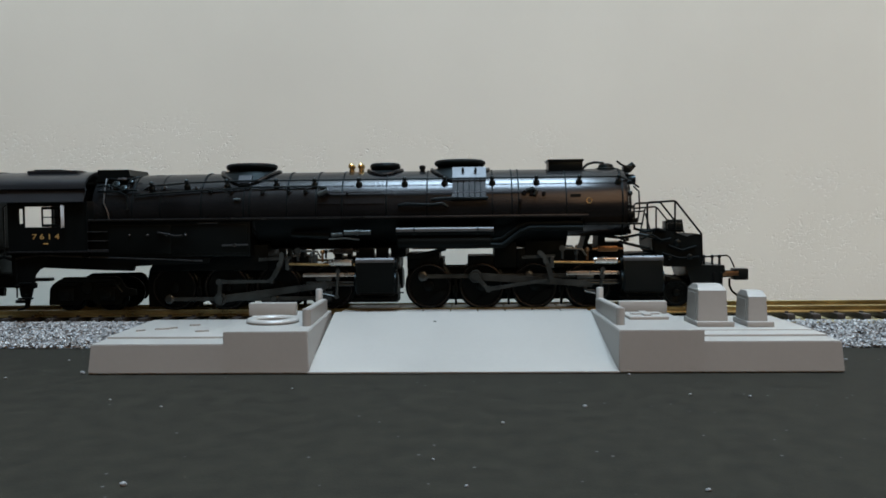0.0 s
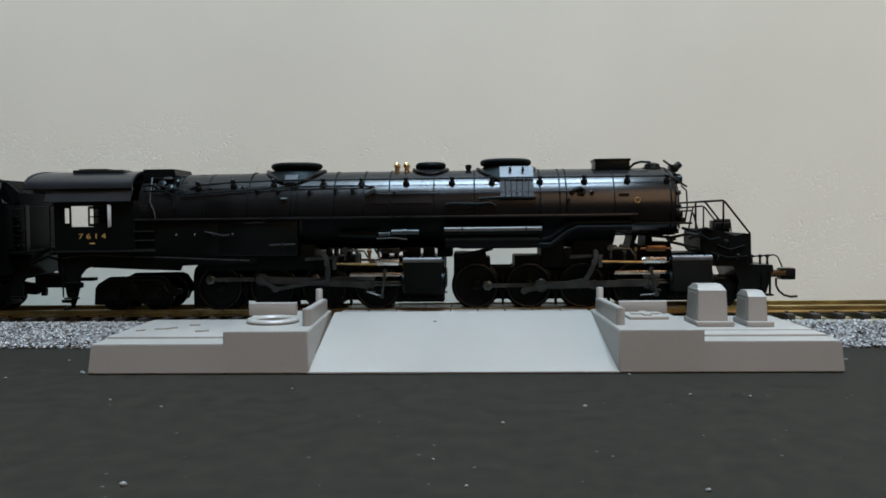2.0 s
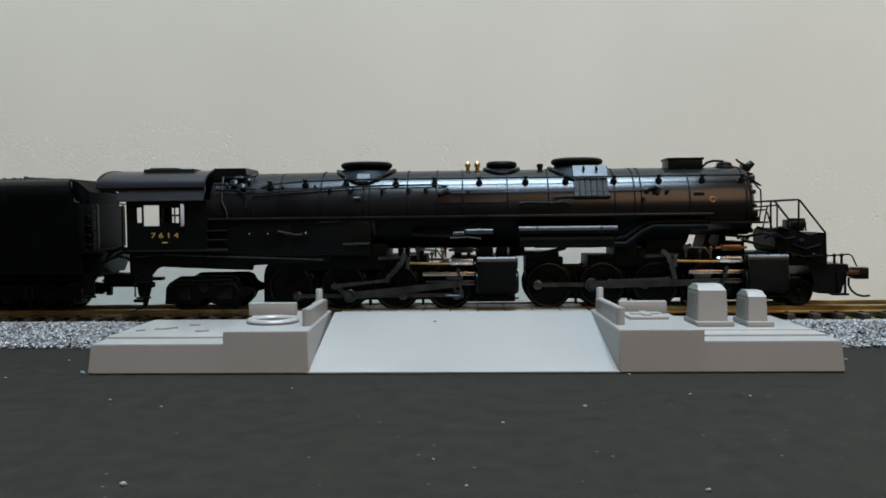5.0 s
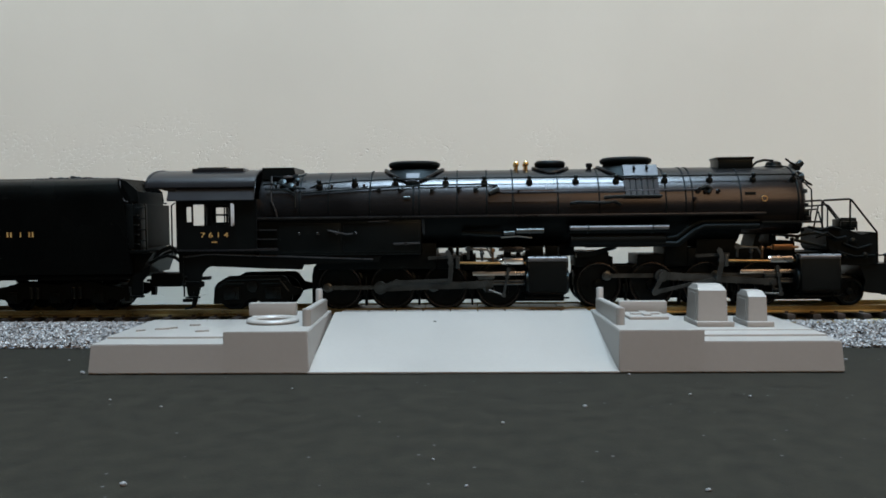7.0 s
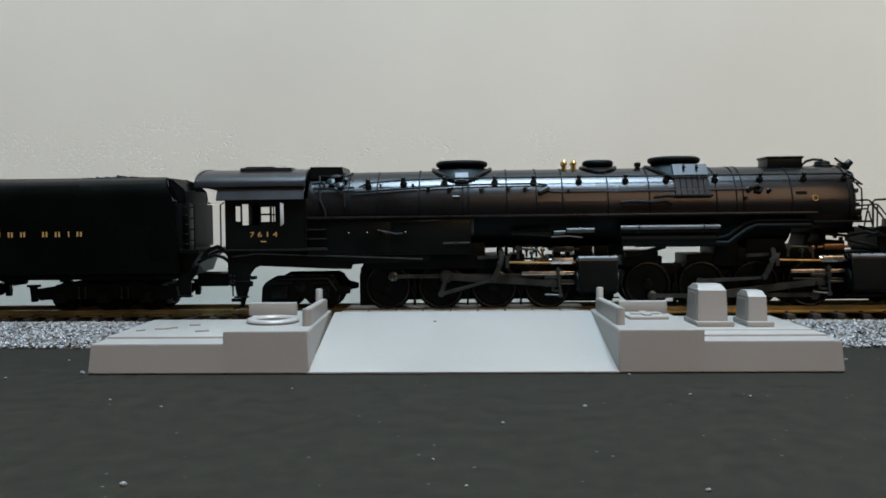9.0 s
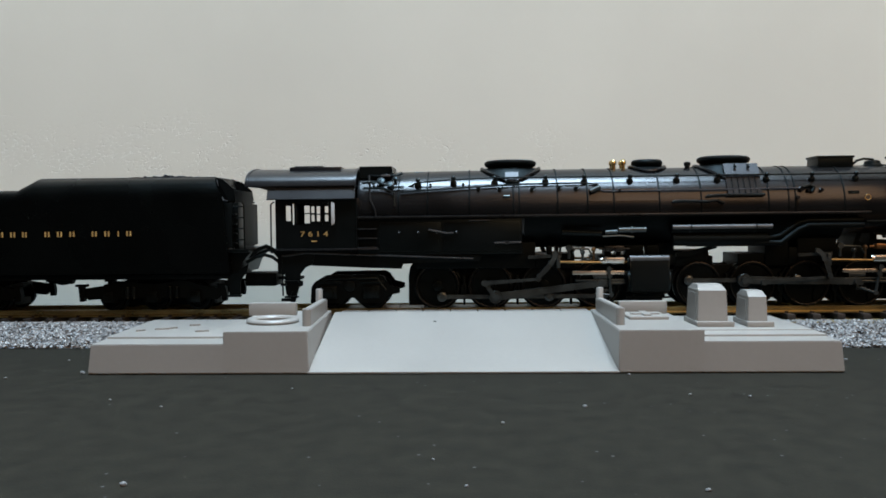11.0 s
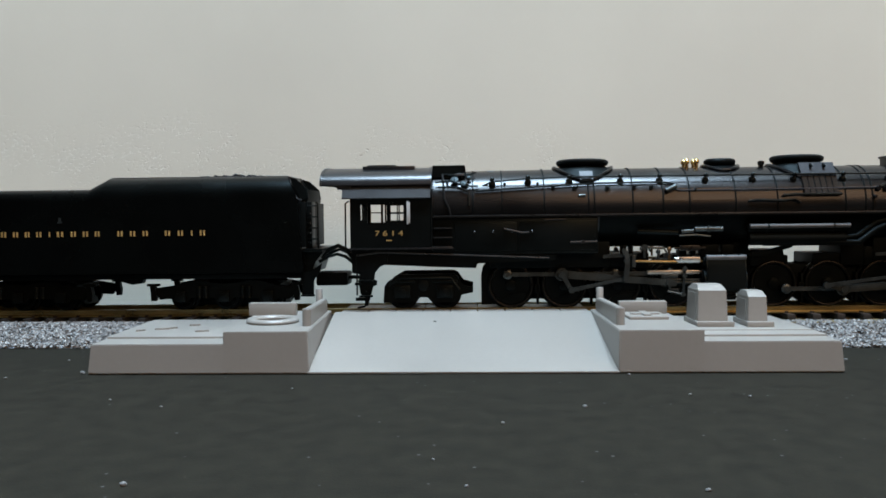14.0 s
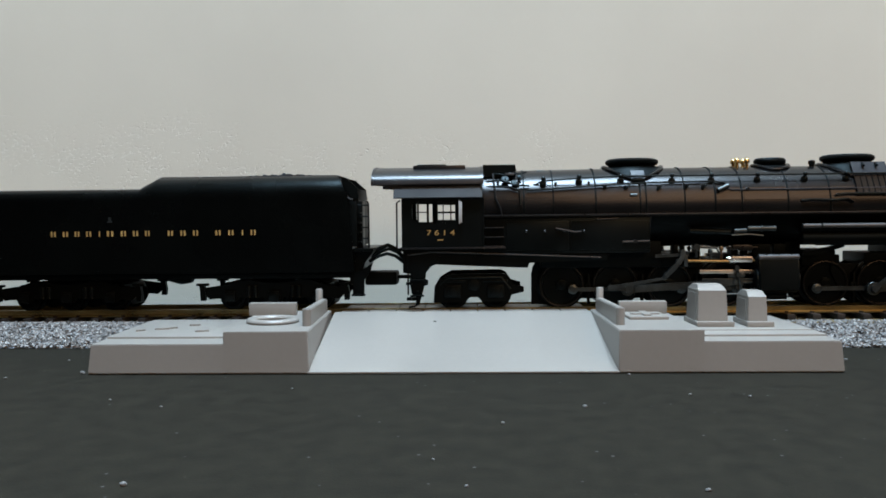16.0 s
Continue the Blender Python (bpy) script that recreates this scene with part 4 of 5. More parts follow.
def front_end():
    # pilot deck, railings, beam, coupler
    bm = B()
    prism(bm, [(64.4, 26.2), (65.2, 28.2), (72, 27.6), (77, 25), (79.5, 26.6), (82.4, 26.2), (82.6, 15), (78, 14.5), (69.0, 14.7), (67.6, 18), (64.6, 20.6)], -12.0, 12.0)
    bmesh.ops.bevel(bm, geom=list(bm.edges), offset=.4, segments=2, affect="EDGES")
    pd = part("pilot_deck", bm, M["frame"], loco, "black pilot deck and air pump shields")
    bm = B(); box(bm, 70, 76, -9, -3, 27, 31.2, .5); box(bm, 70.2, 75.8, -11, -9.2, 28, 30.4, .4); tube(bm, [(69.6, -9.5, 30.4), (70.4, -9.5, 31.4), (75.6, -9.5, 31.4), (76.2, -9.5, 27)], .3)
    part("air_pump", bm, M["black"], pd)
    bm = B(); tube(bm, [(62.8, -12, 28), (62.7, -12, 37.2), (63.3, -12, 37.9), (72.2, -12, 38.3), (73.0, -12, 38.0), (82.0, -12, 26.4), (82.3, -12, 15.5)], .38); tube(bm, [(72.6, -12, 38), (72.6, -12, 27)], .36)
    part("deck_rail", bm, M["black"], pd)
    bm = B(); tube(bm, [(58.5, -6, 35.8), (66.8, -6, 36.4), (67.6, -6, 36.0), (71.8, -6, 30.6)], .3); tube(bm, [(67.2, -6, 36.2), (67.2, -6, 27)], .3); tube(bm, [(62.6, -9, 36), (60.8, -9, 27)], .3); tube(bm, [(62.6, -9, 34), (64.6, -9, 27)], .3)
    part("deck_rail", bm, M["black"], pd)
    bm = B(); tube(bm, [(62.8, 12, 28), (62.7, 12, 37.2), (63.3, 12, 37.9), (72.2, 12, 38.3), (73.0, 12, 38.0), (82.0, 12, 26.4)], .38)
    part("deck_rail", bm, M["black"], pd)
    bm = B(); prism(bm, [(76, 15.4), (90.4, 15.0), (90.8, 12.6), (89.6, 12.0), (88.8, 7.4), (88.2, 4.9), (85.6, 4.2), (80, 4.6), (77.5, 5.2), (78.5, 9)], -11.5, 11.5)
    bmesh.ops.bevel(bm, geom=list(bm.edges), offset=.12, segments=1, affect="EDGES")
    pb = part("pilot_beam", bm, M["black"], loco)
    bm = B(); box(bm, 84.6, 90.2, -13.2, -9.5, 3.9, 4.6, .15); box(bm, 86.2, 86.9, -12.2, -11.4, 4.5, 12.5, .15); box(bm, 88.9, 89.6, -12.2, -11.4, 4.5, 12.5, .15)
    part("footboard", bm, M["frame"], pb, "narrow black step board")
    bm = B()
    for x in (84.0, 87, 89.6):
        cyl(bm, (x, -8, 14.8), (x, -8, 17.8), .5, .35, 10)
        bmesh.ops.create_icosphere(bm, subdivisions=2, radius=.75, matrix=Matrix.Translation((x, -8, 18)))
    tube(bm, [(83, -8, 17.8), (92.2, -8, 18.4), (93.4, -8, 17.6), (95.0, -8, 14.0)], .28)
    part("cut_lever", bm, M["black"], loco)
    bm = B(); cyl(bm, (82, -7.5, 12.6), (82, -8.6, 12.6), 1.9, 1.9, 18)
    part("pilot_hatch", bm, M["frame"], loco)
    bm = B(); box(bm, 90.5, 98, -1.2, 1.2, 9.8, 12.4, .3); box(bm, 96.5, 101.8, -3.2, 1.8, 8.9, 13.2, .5)
    cp = part("coupler", bm, M["black"], loco, "blackened knuckle coupler")
    bm = B(); box(bm, 91.5, 98.2, -3.35, -3.0, 10.6, 12.2, .1); box(bm, 91, 97, -1.5, -1.1, 10.2, 12.0, .1)
    part("shank", bm, M["copper"], cp, "bronze coupler shank")
    bm = B(); tube(bm, [(95.6, -.4, 9.4), (95.6, -.4, 6.6), (96.6, -.4, 4.6), (98.5, -.4, 3.0), (101, -.4, 2.3), (103.4, -.4, 2.5)], .42)
    part("trip_pin", bm, M["black"], cp)
    for p, r in (([(58, -11, 28.6), (62, -12.4, 27.4), (66, -12.6, 28.4), (69, -12.4, 27.6)], .5), ([(60, -12.8, 24.6), (64, -13, 26.4), (67.5, -12.8, 24.2), (71, -12.6, 24.8)], .45), ([(70, -12.4, 22.4), (75, -12.6, 20.6), (80, -12.4, 22)], .4), ([(68, -12.5, 19.6), (74, -12.6, 17.8), (81, -12.4, 18.2)], .35)):
        bm = B(); tube(bm, p, r, 8)
        part("deck_pipe", bm, M["frame"], pd)
    for x, z, r in ((73.5, 23.2, 1.3), (77.8, 18.2, 1.1), (70.6, 18.0, .9)):
        bm = B(); lathe(bm, (x, -11.8, z), (0, -1, 0), [(0, r), (.8, r * .95), (1.1, r * .5)], 16)
        part("deck_valve", bm, M["black"], pd)
    bm = B(); prism(bm, [(55, 17), (55, 19.3), (59, 19.5), (66, 19.5), (66, 17)], -8, 8)
    prism(bm, [(39.8, 20.8), (41.4, 26.4), (43.2, 26.4), (42.0, 23.4), (44.6, 20.8)], -7, 7); prism(bm, [(45.6, 20.8), (46.0, 26.4), (48.2, 26.4), (48.4, 23.6), (55.0, 23.4), (55.2, 19), (46, 19)], -7, 7)
    part("cylinder_saddle", bm, M["frame"], loco)
    for p in ([(46, -10, 26), (54, -12, 25.2), (60, -13, 26.5), (66, -12.5, 25)], [(52, -14, 24), (58, -15.5, 22.5), (63, -14, 21.4)]):
        bm = B(); tube(bm, p, .55, 10)
        part("steam_branch", bm, M["black"], loco)


def engine_unit(axles, cyl_x0, cyl_x1, theta0):
    """One set of eight drivers with cylinders, guides and valve gear."""
    xm = axles[1]
    bm = B()
    box(bm, axles[0] - 8.2, cyl_x1 - 1, -6.2, -5.2, 5.5, 15.0, .3); box(bm, axles[0] - 8.2, cyl_x1 - 1, 5.2, 6.2, 5.5, 15.0, .3)
    box(bm, axles[0] - 8, axles[3] + 8, -5.2, 5.2, 7, 13.0)
    part("engine_frame", bm, M["frame"], loco)
    bm = B()
    for i, x in enumerate(axles):
        prism(bm, [(x - 4, 14.6), (x + 4, 14.6), (x + 3, 17.0), (x - 3, 17.0)], -7.4, 7.4)
    part("spring_gear", bm, M["frame"], loco)
    bm = B(); box(bm, axles[0] + 3, axles[3] - 3, -4.5, 4.5, 2.6, 7.2, .3)
    part("brake_rigging", bm, M["frame"], loco)
    bm = B(); box(bm, axles[3] - 2, cyl_x1 + .2, -5.6, 5.6, 1.8, 8.0, .3)
    part("frame_tie", bm, M["frame"], loco)
    if axles[0] < -100:
        bm = B()
        prism(bm, [(axles[0] + a, b) for a, b in ((-10.8, .9), (-10.8, 12.0), (-10.2, 15.0), (-8.4, 17.4), (-5.5, 18.8), (0, 19.2), (0, .9))], -7.4, -6.4)
        part("wheel_guard", bm, M["frame"], loco)
    for i in range(3):
        bm = B(); box(bm, axles[i] + 9.4, axles[i] + 10.2, -10.8, -8.0, 1.2, 12.0, .2); box(bm, axles[i] + 8.6, axles[i] + 10.6, -10.8, -7.6, 5.4, 8.6, .3)
        part("brake_shoe", bm, M["frame"], loco)
    # wheels
    def wheel(side):
        bm = B()
        y = 8.4 * side
        o = -1 if side < 0 else 1
        lathe(bm, (0, y - o * 1.4, 0), (0, o, 0), [(0, 7.0), (0, 8.95), (.7, 8.95), (1.0, 8.26), (3.1, 8.2), (3.1, 7.1), (2.2, 6.9)], 48)
        me_t = mesh_of("tyre", bm, M["wheel"])
        bm = B()
        torus(bm, (0, y + o * 1.62, 0), (0, 1, 0), 7.75, 0.30, 48, 8, 0.35)
        me_e = mesh_of("tyre_edge", bm, M["edge"])
        bm = B()
        lathe(bm, (0, y - o * .8, 0), (0, o, 0), [(0, 7.0), (1.2, 7.0), (1.4, 2.0), (2.6, 1.9), (2.8, .8)], 40)
        lathe(bm, (0, y + o * .2, 0), (0, o, 0), [(0, 5.8), (.55, 5.6), (.6, 4.2), (.3, 4.0)], 40)
        cw = [(-6.9 * math.cos(radians(k)), 6.9 * math.sin(radians(k))) for k in range(-48, 49, 12)]
        prism(bm, cw + [(-3.4, 3.0), (-3.4, -3.0)], y + o * .3, y + o * 1.5)
        cyl(bm, (CRANK, y, 0), (CRANK, y + o * 1.9, 0), 2.0, 1.9, 20)
        me_c = mesh_of("wheel_centre", bm, M["wheel"])
        bm = B()
        cyl(bm, (CRANK, y + o * 1.5, 0), (CRANK, y + o * 4.2, 0), .9, .9, 14)
        me_p = mesh_of("crank_pin", bm, M["rod"])
        return me_t, me_e, me_c, me_p
    for side in (-1, 1):
        sets = wheel(side)
        off = 0 if side < 0 else 90
        for x in axles:
            w = new("driving_wheel", sets[2])
            w.parent = loco
            tagged(w, "black disc driving wheel with worn rim")
            for me in (sets[0], sets[1], sets[3]):
                o = new(me.name, me)
                o.parent = w
            moving.append((w, lambda s, x=x, off=off: pose(x * MM, 0, AXLE_Z * MM, 0, math.degrees(s / TREAD) - theta0 + off, 0)))
    # rods on both sides
    mean = cyl_x0 - 10.9
    L_main = mean - xm
    zc = 9.0
    for side in (-1, 1):
        y = side * 11.6
        off = 0 if side < 0 else 90
        ang = lambda s, off=off: radians(theta0 - off) - s / TREAD
        bm = B()
        hw = .45
        for a, b in zip(axles[:-1], axles[1:]):
            prism(bm, [(a - xm, -.75), (b - xm, -.75), (b - xm, .75), (a - xm, .75)], y - hw, y + hw)
        for x in axles:
            r = 2.1 if x == xm else 1.75
            lathe(bm, (x - xm, y - hw - .2, 0), (0, 1, 0), [(0, r - .2), (.15, r), (1.15, r), (1.3, r - .2)], 22)
        o = part("side_rod", bm, M["rod"], loco, "grey steel coupling rod")
        moving.append((o, lambda s, ang=ang: pose((xm + CRANK * math.cos(ang(s))) * MM, 0, (AXLE_Z + CRANK * math.sin(ang(s))) * MM)))
        y2 = side * 13.0
        bm = B()
        prism(bm, [(0, -1.4), (L_main, -1.1), (L_main, 1.1), (0, 1.4)], y2 - .45, y2 + .45)
        prism(bm, [(2.6, -.65), (L_main - 2.5, -.4), (L_main - 2.5, .4), (2.6, .65)], y2 - .55, y2 + .55)
        lathe(bm, (0, y2 - .75, 0), (0, 1, 0), [(0, 2.2), (.2, 2.4), (1.3, 2.4), (1.5, 2.2)], 22)
        lathe(bm, (L_main, y2 - .65, 0), (0, 1, 0), [(0, 1.5), (1.3, 1.5)], 18)
        o = part("main_rod", bm, M["rod"], loco, "grey steel main rod")

        def main_pose(s, ang=ang):
            px, pz = xm + CRANK * math.cos(ang(s)), AXLE_Z + CRANK * math.sin(ang(s))
            return pose(px * MM, 0, pz * MM, 0, -math.degrees(math.asin((zc - pz) / L_main)), 0)
        moving.append((o, main_pose))
        cross = lambda s, ang=ang: xm + CRANK * math.cos(ang(s)) + math.sqrt(L_main ** 2 - (AXLE_Z + CRANK * math.sin(ang(s)) - zc) ** 2)
        # crosshead with piston rod, union arm
        bm = B()
        prism(bm, [(-2.6, -1.4), (2.4, -1.4), (3.0, 0), (2.4, 2.2), (1.4, 3.0), (-1.6, 3.0), (-2.6, 2.2)], side * 12.4 - .5, side * 12.4 + .5)
        box(bm, -3.0, 3.0, side * 12.4 - 1.2, side * 12.4 + 1.2, 1.8, 3.0, .2)
        lathe(bm, (0, side * 13.4 - .8, 0), (0, 1, 0), [(0, 1.1), (1.6, 1.1)], 16)
        box(bm, -.3, 3.2, side * 13.6 - .3, side * 13.6 + .3, -3.0, -2.2, .1); box(bm, -.4, .5, side * 13.6 - .3, side * 13.6 + .3, -3.0, 0, .1)
        o = part("crosshead", bm, M["rod"], loco, "dull steel crosshead")
        bm = B(); cyl(bm, (2, side * 12.4, 0), (15.0, side * 12.4, 0), .55)
        part("piston_rod", bm, M["rod"], o, "grey piston rod")
        moving.append((o, lambda s, cross=cross: pose(cross(s) * MM, 0, zc * MM)))
        # combination lever from valve stem to crosshead
        bm = B()
        tube(bm, [(0, side * 14.2, 1), (0, side * 14.2, -9.4)], .5, 6)
        for z in (0, -2.4, -9.2):
            lathe(bm, (0, side * 14.2 - .6, z), (0, 1, 0), [(0, .85), (1.2, .85)], 12)
        tube(bm, [(0, side * 14.2, -9.2), (-5.6, side * 14.0, -8.4)], .4, 6)
        o = part("combination_lever", bm, M["rod"], loco, "slim steel combination lever")
        pivot = cyl_x0 - 7.0
        moving.append((o, lambda s, cross=cross: pose(pivot * MM, 0, 14.0 * MM, 0, -math.degrees(math.asin(0.45 * (cross(s) - mean) / 9.4)), 0)))
        # eccentric crank, rod and rocking link
        ecc = lambda s, ang=ang: ang(s) - radians(142)
        y3 = side * 14.3
        bm = B()
        dx, dz = 2.6 * math.cos(radians(-142)) - CRANK, 2.6 * math.sin(radians(-142))
        prism(bm, [(-.7, .6), (dx + .5, dz + 1.0), (dx - .6, dz - .6), (.2, -1.0)], y3 - .35, y3 + .35)
        lathe(bm, (0, y3 - .55, 0), (0, 1, 0), [(0, 1.25), (1.1, 1.25)], 16)
        lathe(bm, (dx, y3 - .5, dz), (0, 1, 0), [(0, .95), (1.0, .95)], 14)
        o = part("eccentric_crank", bm, M["rod"], loco)
        moving.append((o, lambda s, ang=ang, off=off: pose((xm + CRANK * math.cos(ang(s))) * MM, 0, (AXLE_Z + CRANK * math.sin(ang(s))) * MM, 0, -math.degrees(ang(s)), 0)))
        link_x, link_z, arm, L_e = (xm + 21.0, 17.0, 6.3, 19.4) if xm < -50 else (xm + 22.4, 17.0, 6.3, 22.6)
        y4 = side * 15.0

        def foot(s, ecc=ecc):
            ex, ez = xm + 2.6 * math.cos(ecc(s)), AXLE_Z + 2.6 * math.sin(ecc(s))
            return ex, ez, ex + math.sqrt(max(1.0, L_e ** 2 - (10.7 - ez) ** 2))
        bm = B()
        prism(bm, [(0, -.75), (L_e, -.45), (L_e, .45), (0, .75)], y4 - .3, y4 + .3)
        lathe(bm, (0, y4 - .5, 0), (0, 1, 0), [(0, 1.15), (1.0, 1.15)], 16); lathe(bm, (L_e, y4 - .5, 0), (0, 1, 0), [(0, .9), (1.0, .9)], 14)
        o = part("eccentric_rod", bm, M["rod"], loco, "slim steel eccentric rod")

        def ecc_pose(s, foot=foot):
            ex, ez, fx = foot(s)
            return pose(ex * MM, 0, ez * MM, 0, -math.degrees(math.atan2(10.7 - ez, fx - ex)), 0)
        moving.append((o, ecc_pose))
        bm = B()
        prism(bm, [(-1.2, 3.6), (-.6, 4.6), (.5, 4.2), (1.3, 2.4), (1.7, 0), (1.4, -3.5), (.7, -arm - .7), (-.7, -arm - .5), (-.4, -3.5), (.1, 0), (-.2, 2.0)], y4 - 1.3, y4 - .5)
        lathe(bm, (0.6, y4 - 1.6, 0), (0, 1, 0), [(0, 1.0), (1.6, 1.0)], 14)
        lathe(bm, (0, y4 - 1.6, -arm), (0, 1, 0), [(0, .9), (1.6, .9)], 14)
        o = part("expansion_link", bm, M["rod"], loco, "curved steel expansion link")
        moving.append((o, lambda s, foot=foot: pose(link_x * MM, 0, link_z * MM, 0, math.degrees(math.asin(max(-.6, min(.6, (link_x - foot(s)[2]) / arm)))), 0)))
        # still parts: guide bars, guide yoke, valve rod, hangers
        bm = B(); box(bm, cyl_x0 - 20, cyl_x0 + .5, side * 12.4 - 1.1, side * 12.4 + 1.1, 12.1, 13.4, .2)
        part("guide_bar", bm, M["steel"], loco, "bright steel crosshead guide")
        bm = B(); box(bm, cyl_x0 - 19, cyl_x0 + .5, side * 12.4 - .8, side * 12.4 + .8, 9.7, 10.3, .15)
        part("guide_bar", bm, M["rod"], loco, "dull lower crosshead guide")
        bm = B(); tube(bm, [(cyl_x0 - 26, side * 14.6, 16.9), (cyl_x0 - 12, side * 14.6, 16.6), (cyl_x0, side * 13.6, 16.6)], .5)
        part("valve_rod", bm, M["oldbrass"], loco)
        bm = B(); lathe(bm, (cyl_x0 - 10.5, side * 13.8, 17.2), (1, 0, 0), [(0, 1.1), (1, 1.35), (8.6, 1.35), (9, .9)], 16); box(bm, cyl_x0 - 9.5, cyl_x0 - 2, side * 13.8 - 1.5, side * 13.8 + 1.5, 17.0, 18.2, .3)
        part("valve_guide", bm, M["steel"], loco, "bright metal valve guide")
        bm = B(); box(bm, cyl_x0 - 26.0, cyl_x0 - 24.6, side * 6, side * 15.4, 10.5, 19.0, .2) if side > 0 else box(bm, cyl_x0 - 26.0, cyl_x0 - 24.6, -15.4, -6, 14.8, 19.0, .2)
        prism(bm, [(cyl_x0 - 36, 18.0), (cyl_x0 - 24, 18.6), (cyl_x0 - 24, 19.6), (cyl_x0 - 36, 19.2)], side * 14.0 - .5, side * 14.0 + .5)
        cyl(bm, (cyl_x0 - 21.5, side * 14.6, 18.0), (cyl_x0 - 21.5, side * 14.6, 21.6), .5); lathe(bm, (cyl_x0 - 21.5, side * 14.6 - .7, 21.8), (0, 1, 0), [(0, 1.1), (1.4, 1.1)], 14)
        tube(bm, [(cyl_x0 - 21.5, side * 14.6, 21.8), (cyl_x0 - 14.5, side * 14.6, 21.4), (cyl_x0 - 13, side * 14.6, 19)], .4)
        part("gear_hanger", bm, M["rod"], loco)
        bm = B(); box(bm, cyl_x0 - 8.6, cyl_x0 - 1.6, side * 13.0 - 1.2, side * 13.0 + 1.2, 20.4, 22.4, .4); cyl(bm, (cyl_x0 - 10.5, side * 13.0, 21.4), (cyl_x0 + .6, side * 13.0, 21.4), .45)
        part("reverse_gear", bm, M["copper"] if axles[0] > -100 else M["fitting"], loco, "small reversing gear")
        for k, x in enumerate((cyl_x0 - 16.5, cyl_x0 - 12.6)):
            bm = B(); cyl(bm, (x, side * 14.2, 17.4), (x, side * 14.2, 19.6 + k), .45, None, 8)
            bmesh.ops.create_icosphere(bm, subdivisions=2, radius=.9, matrix=Matrix.Translation((x, side * 14.2, 20.2 + k)))
            part("oil_cup", bm, M["copper"] if k else M["rod"], loco)
        # cylinder with valve chest, covers and drain cocks
        bm = B()
        yc = side * 12.6
        prof = [(yc - 4.9, 6.2), (yc - 3.0, 5.2), (yc + 3.0, 5.2), (yc + 4.9, 6.2), (yc + 4.9, 13.0), (yc + 4.3, 18.2), (yc + 3.6, 18.8), (yc - 3.6, 18.8), (yc - 4.3, 18.2), (yc - 4.9, 13.0)]
        prism(bm, prof, cyl_x0, cyl_x1, "x")
        bmesh.ops.bevel(bm, geom=list(bm.edges), offset=.35, segments=2, affect="EDGES")
        c = part("cylinder", bm, M["black"], loco, "black cylinder block and valve chest")
        bm = B()
        for x, d in ((cyl_x0, -1), (cyl_x1, 1)):
            lathe(bm, (x - d * .2, yc, 9.8), (d, 0, 0), [(0, 4.3), (.8, 4.3), (1.2, 3.6), (1.3, 0)], 26)
            lathe(bm, (x - d * .2, yc, 16.4), (d, 0, 0), [(0, 2.2), (.9, 2.2), (1.1, 0)], 20)
        part("cylinder_cover", bm, M["black"], c)
        # added grey strip: the highlight on the chest's top edge, set in colour
        bm = B(); lathe(bm, (cyl_x0 - .3, yc + side * 3.7, 18.0), (1, 0, 0), [(0, .5), (.2, 1.05), (cyl_x1 - cyl_x0 + .3, 1.05), (cyl_x1 - cyl_x0 + .6, .5)], 14)
        part("valve_chest_edge", bm, M["pipe"], c, "dull grey rounded strip drawn as the chest's top highlight")
        for x in (cyl_x0 + 2.5, (cyl_x0 + cyl_x1) / 2, cyl_x1 - 2.5):
            bm = B(); lathe(bm, (x, yc - 4.0, 18.6), (0, 0, 1), [(0, .4), (.5, .4), (.7, .1)], 8)
            part("bolt_head", bm, M["black"], c)
        bm = B(); tube(bm, [(cyl_x0 - 1, yc - 2, 3.9), (cyl_x1 + 1, yc - 2, 3.9)], .32)
        part("drain_pipe", bm, M["frame"], c)
        for x in (cyl_x0 + 1.5, cyl_x1 - 1.5):
            bm = B(); cyl(bm, (x, yc - 2, 5.3), (x, yc - 2, 3.6), .5)
            part("drain_cock", bm, M["frame"], c)


def truck_wheel(x, y0, r, z, owner, spin=True):
    bm = B()
    for s in (-1, 1):
        lathe(bm, (0, s * 7.0, 0), (0, s, 0), [(0, r + .7), (.7, r + .7), (1.0, r), (3.2, r - .05), (3.2, r - .9), (2.3, r - 1.1), (2.0, 1.4), (3.0, 1.2), (3.2, 0)], 36)
    cyl(bm, (0, -7, 0), (0, 7, 0), .9)
    w = part("truck_wheelset", bm, M["wheel"], owner)
    bm = B()
    for j in range(5):
        a = 2 * math.pi * j / 5
        cyl(bm, ((r * .55) * math.cos(a), -9.0, (r * .55) * math.sin(a)), ((r * .55) * math.cos(a), -9.6, (r * .55) * math.sin(a)), r * .12, None, 8)
    part("wheel_boss", bm, M["wheel"], w)
    moving.append((w, lambda s: pose(x * MM, 0, z * MM, 0, math.degrees(s / r), 0)))


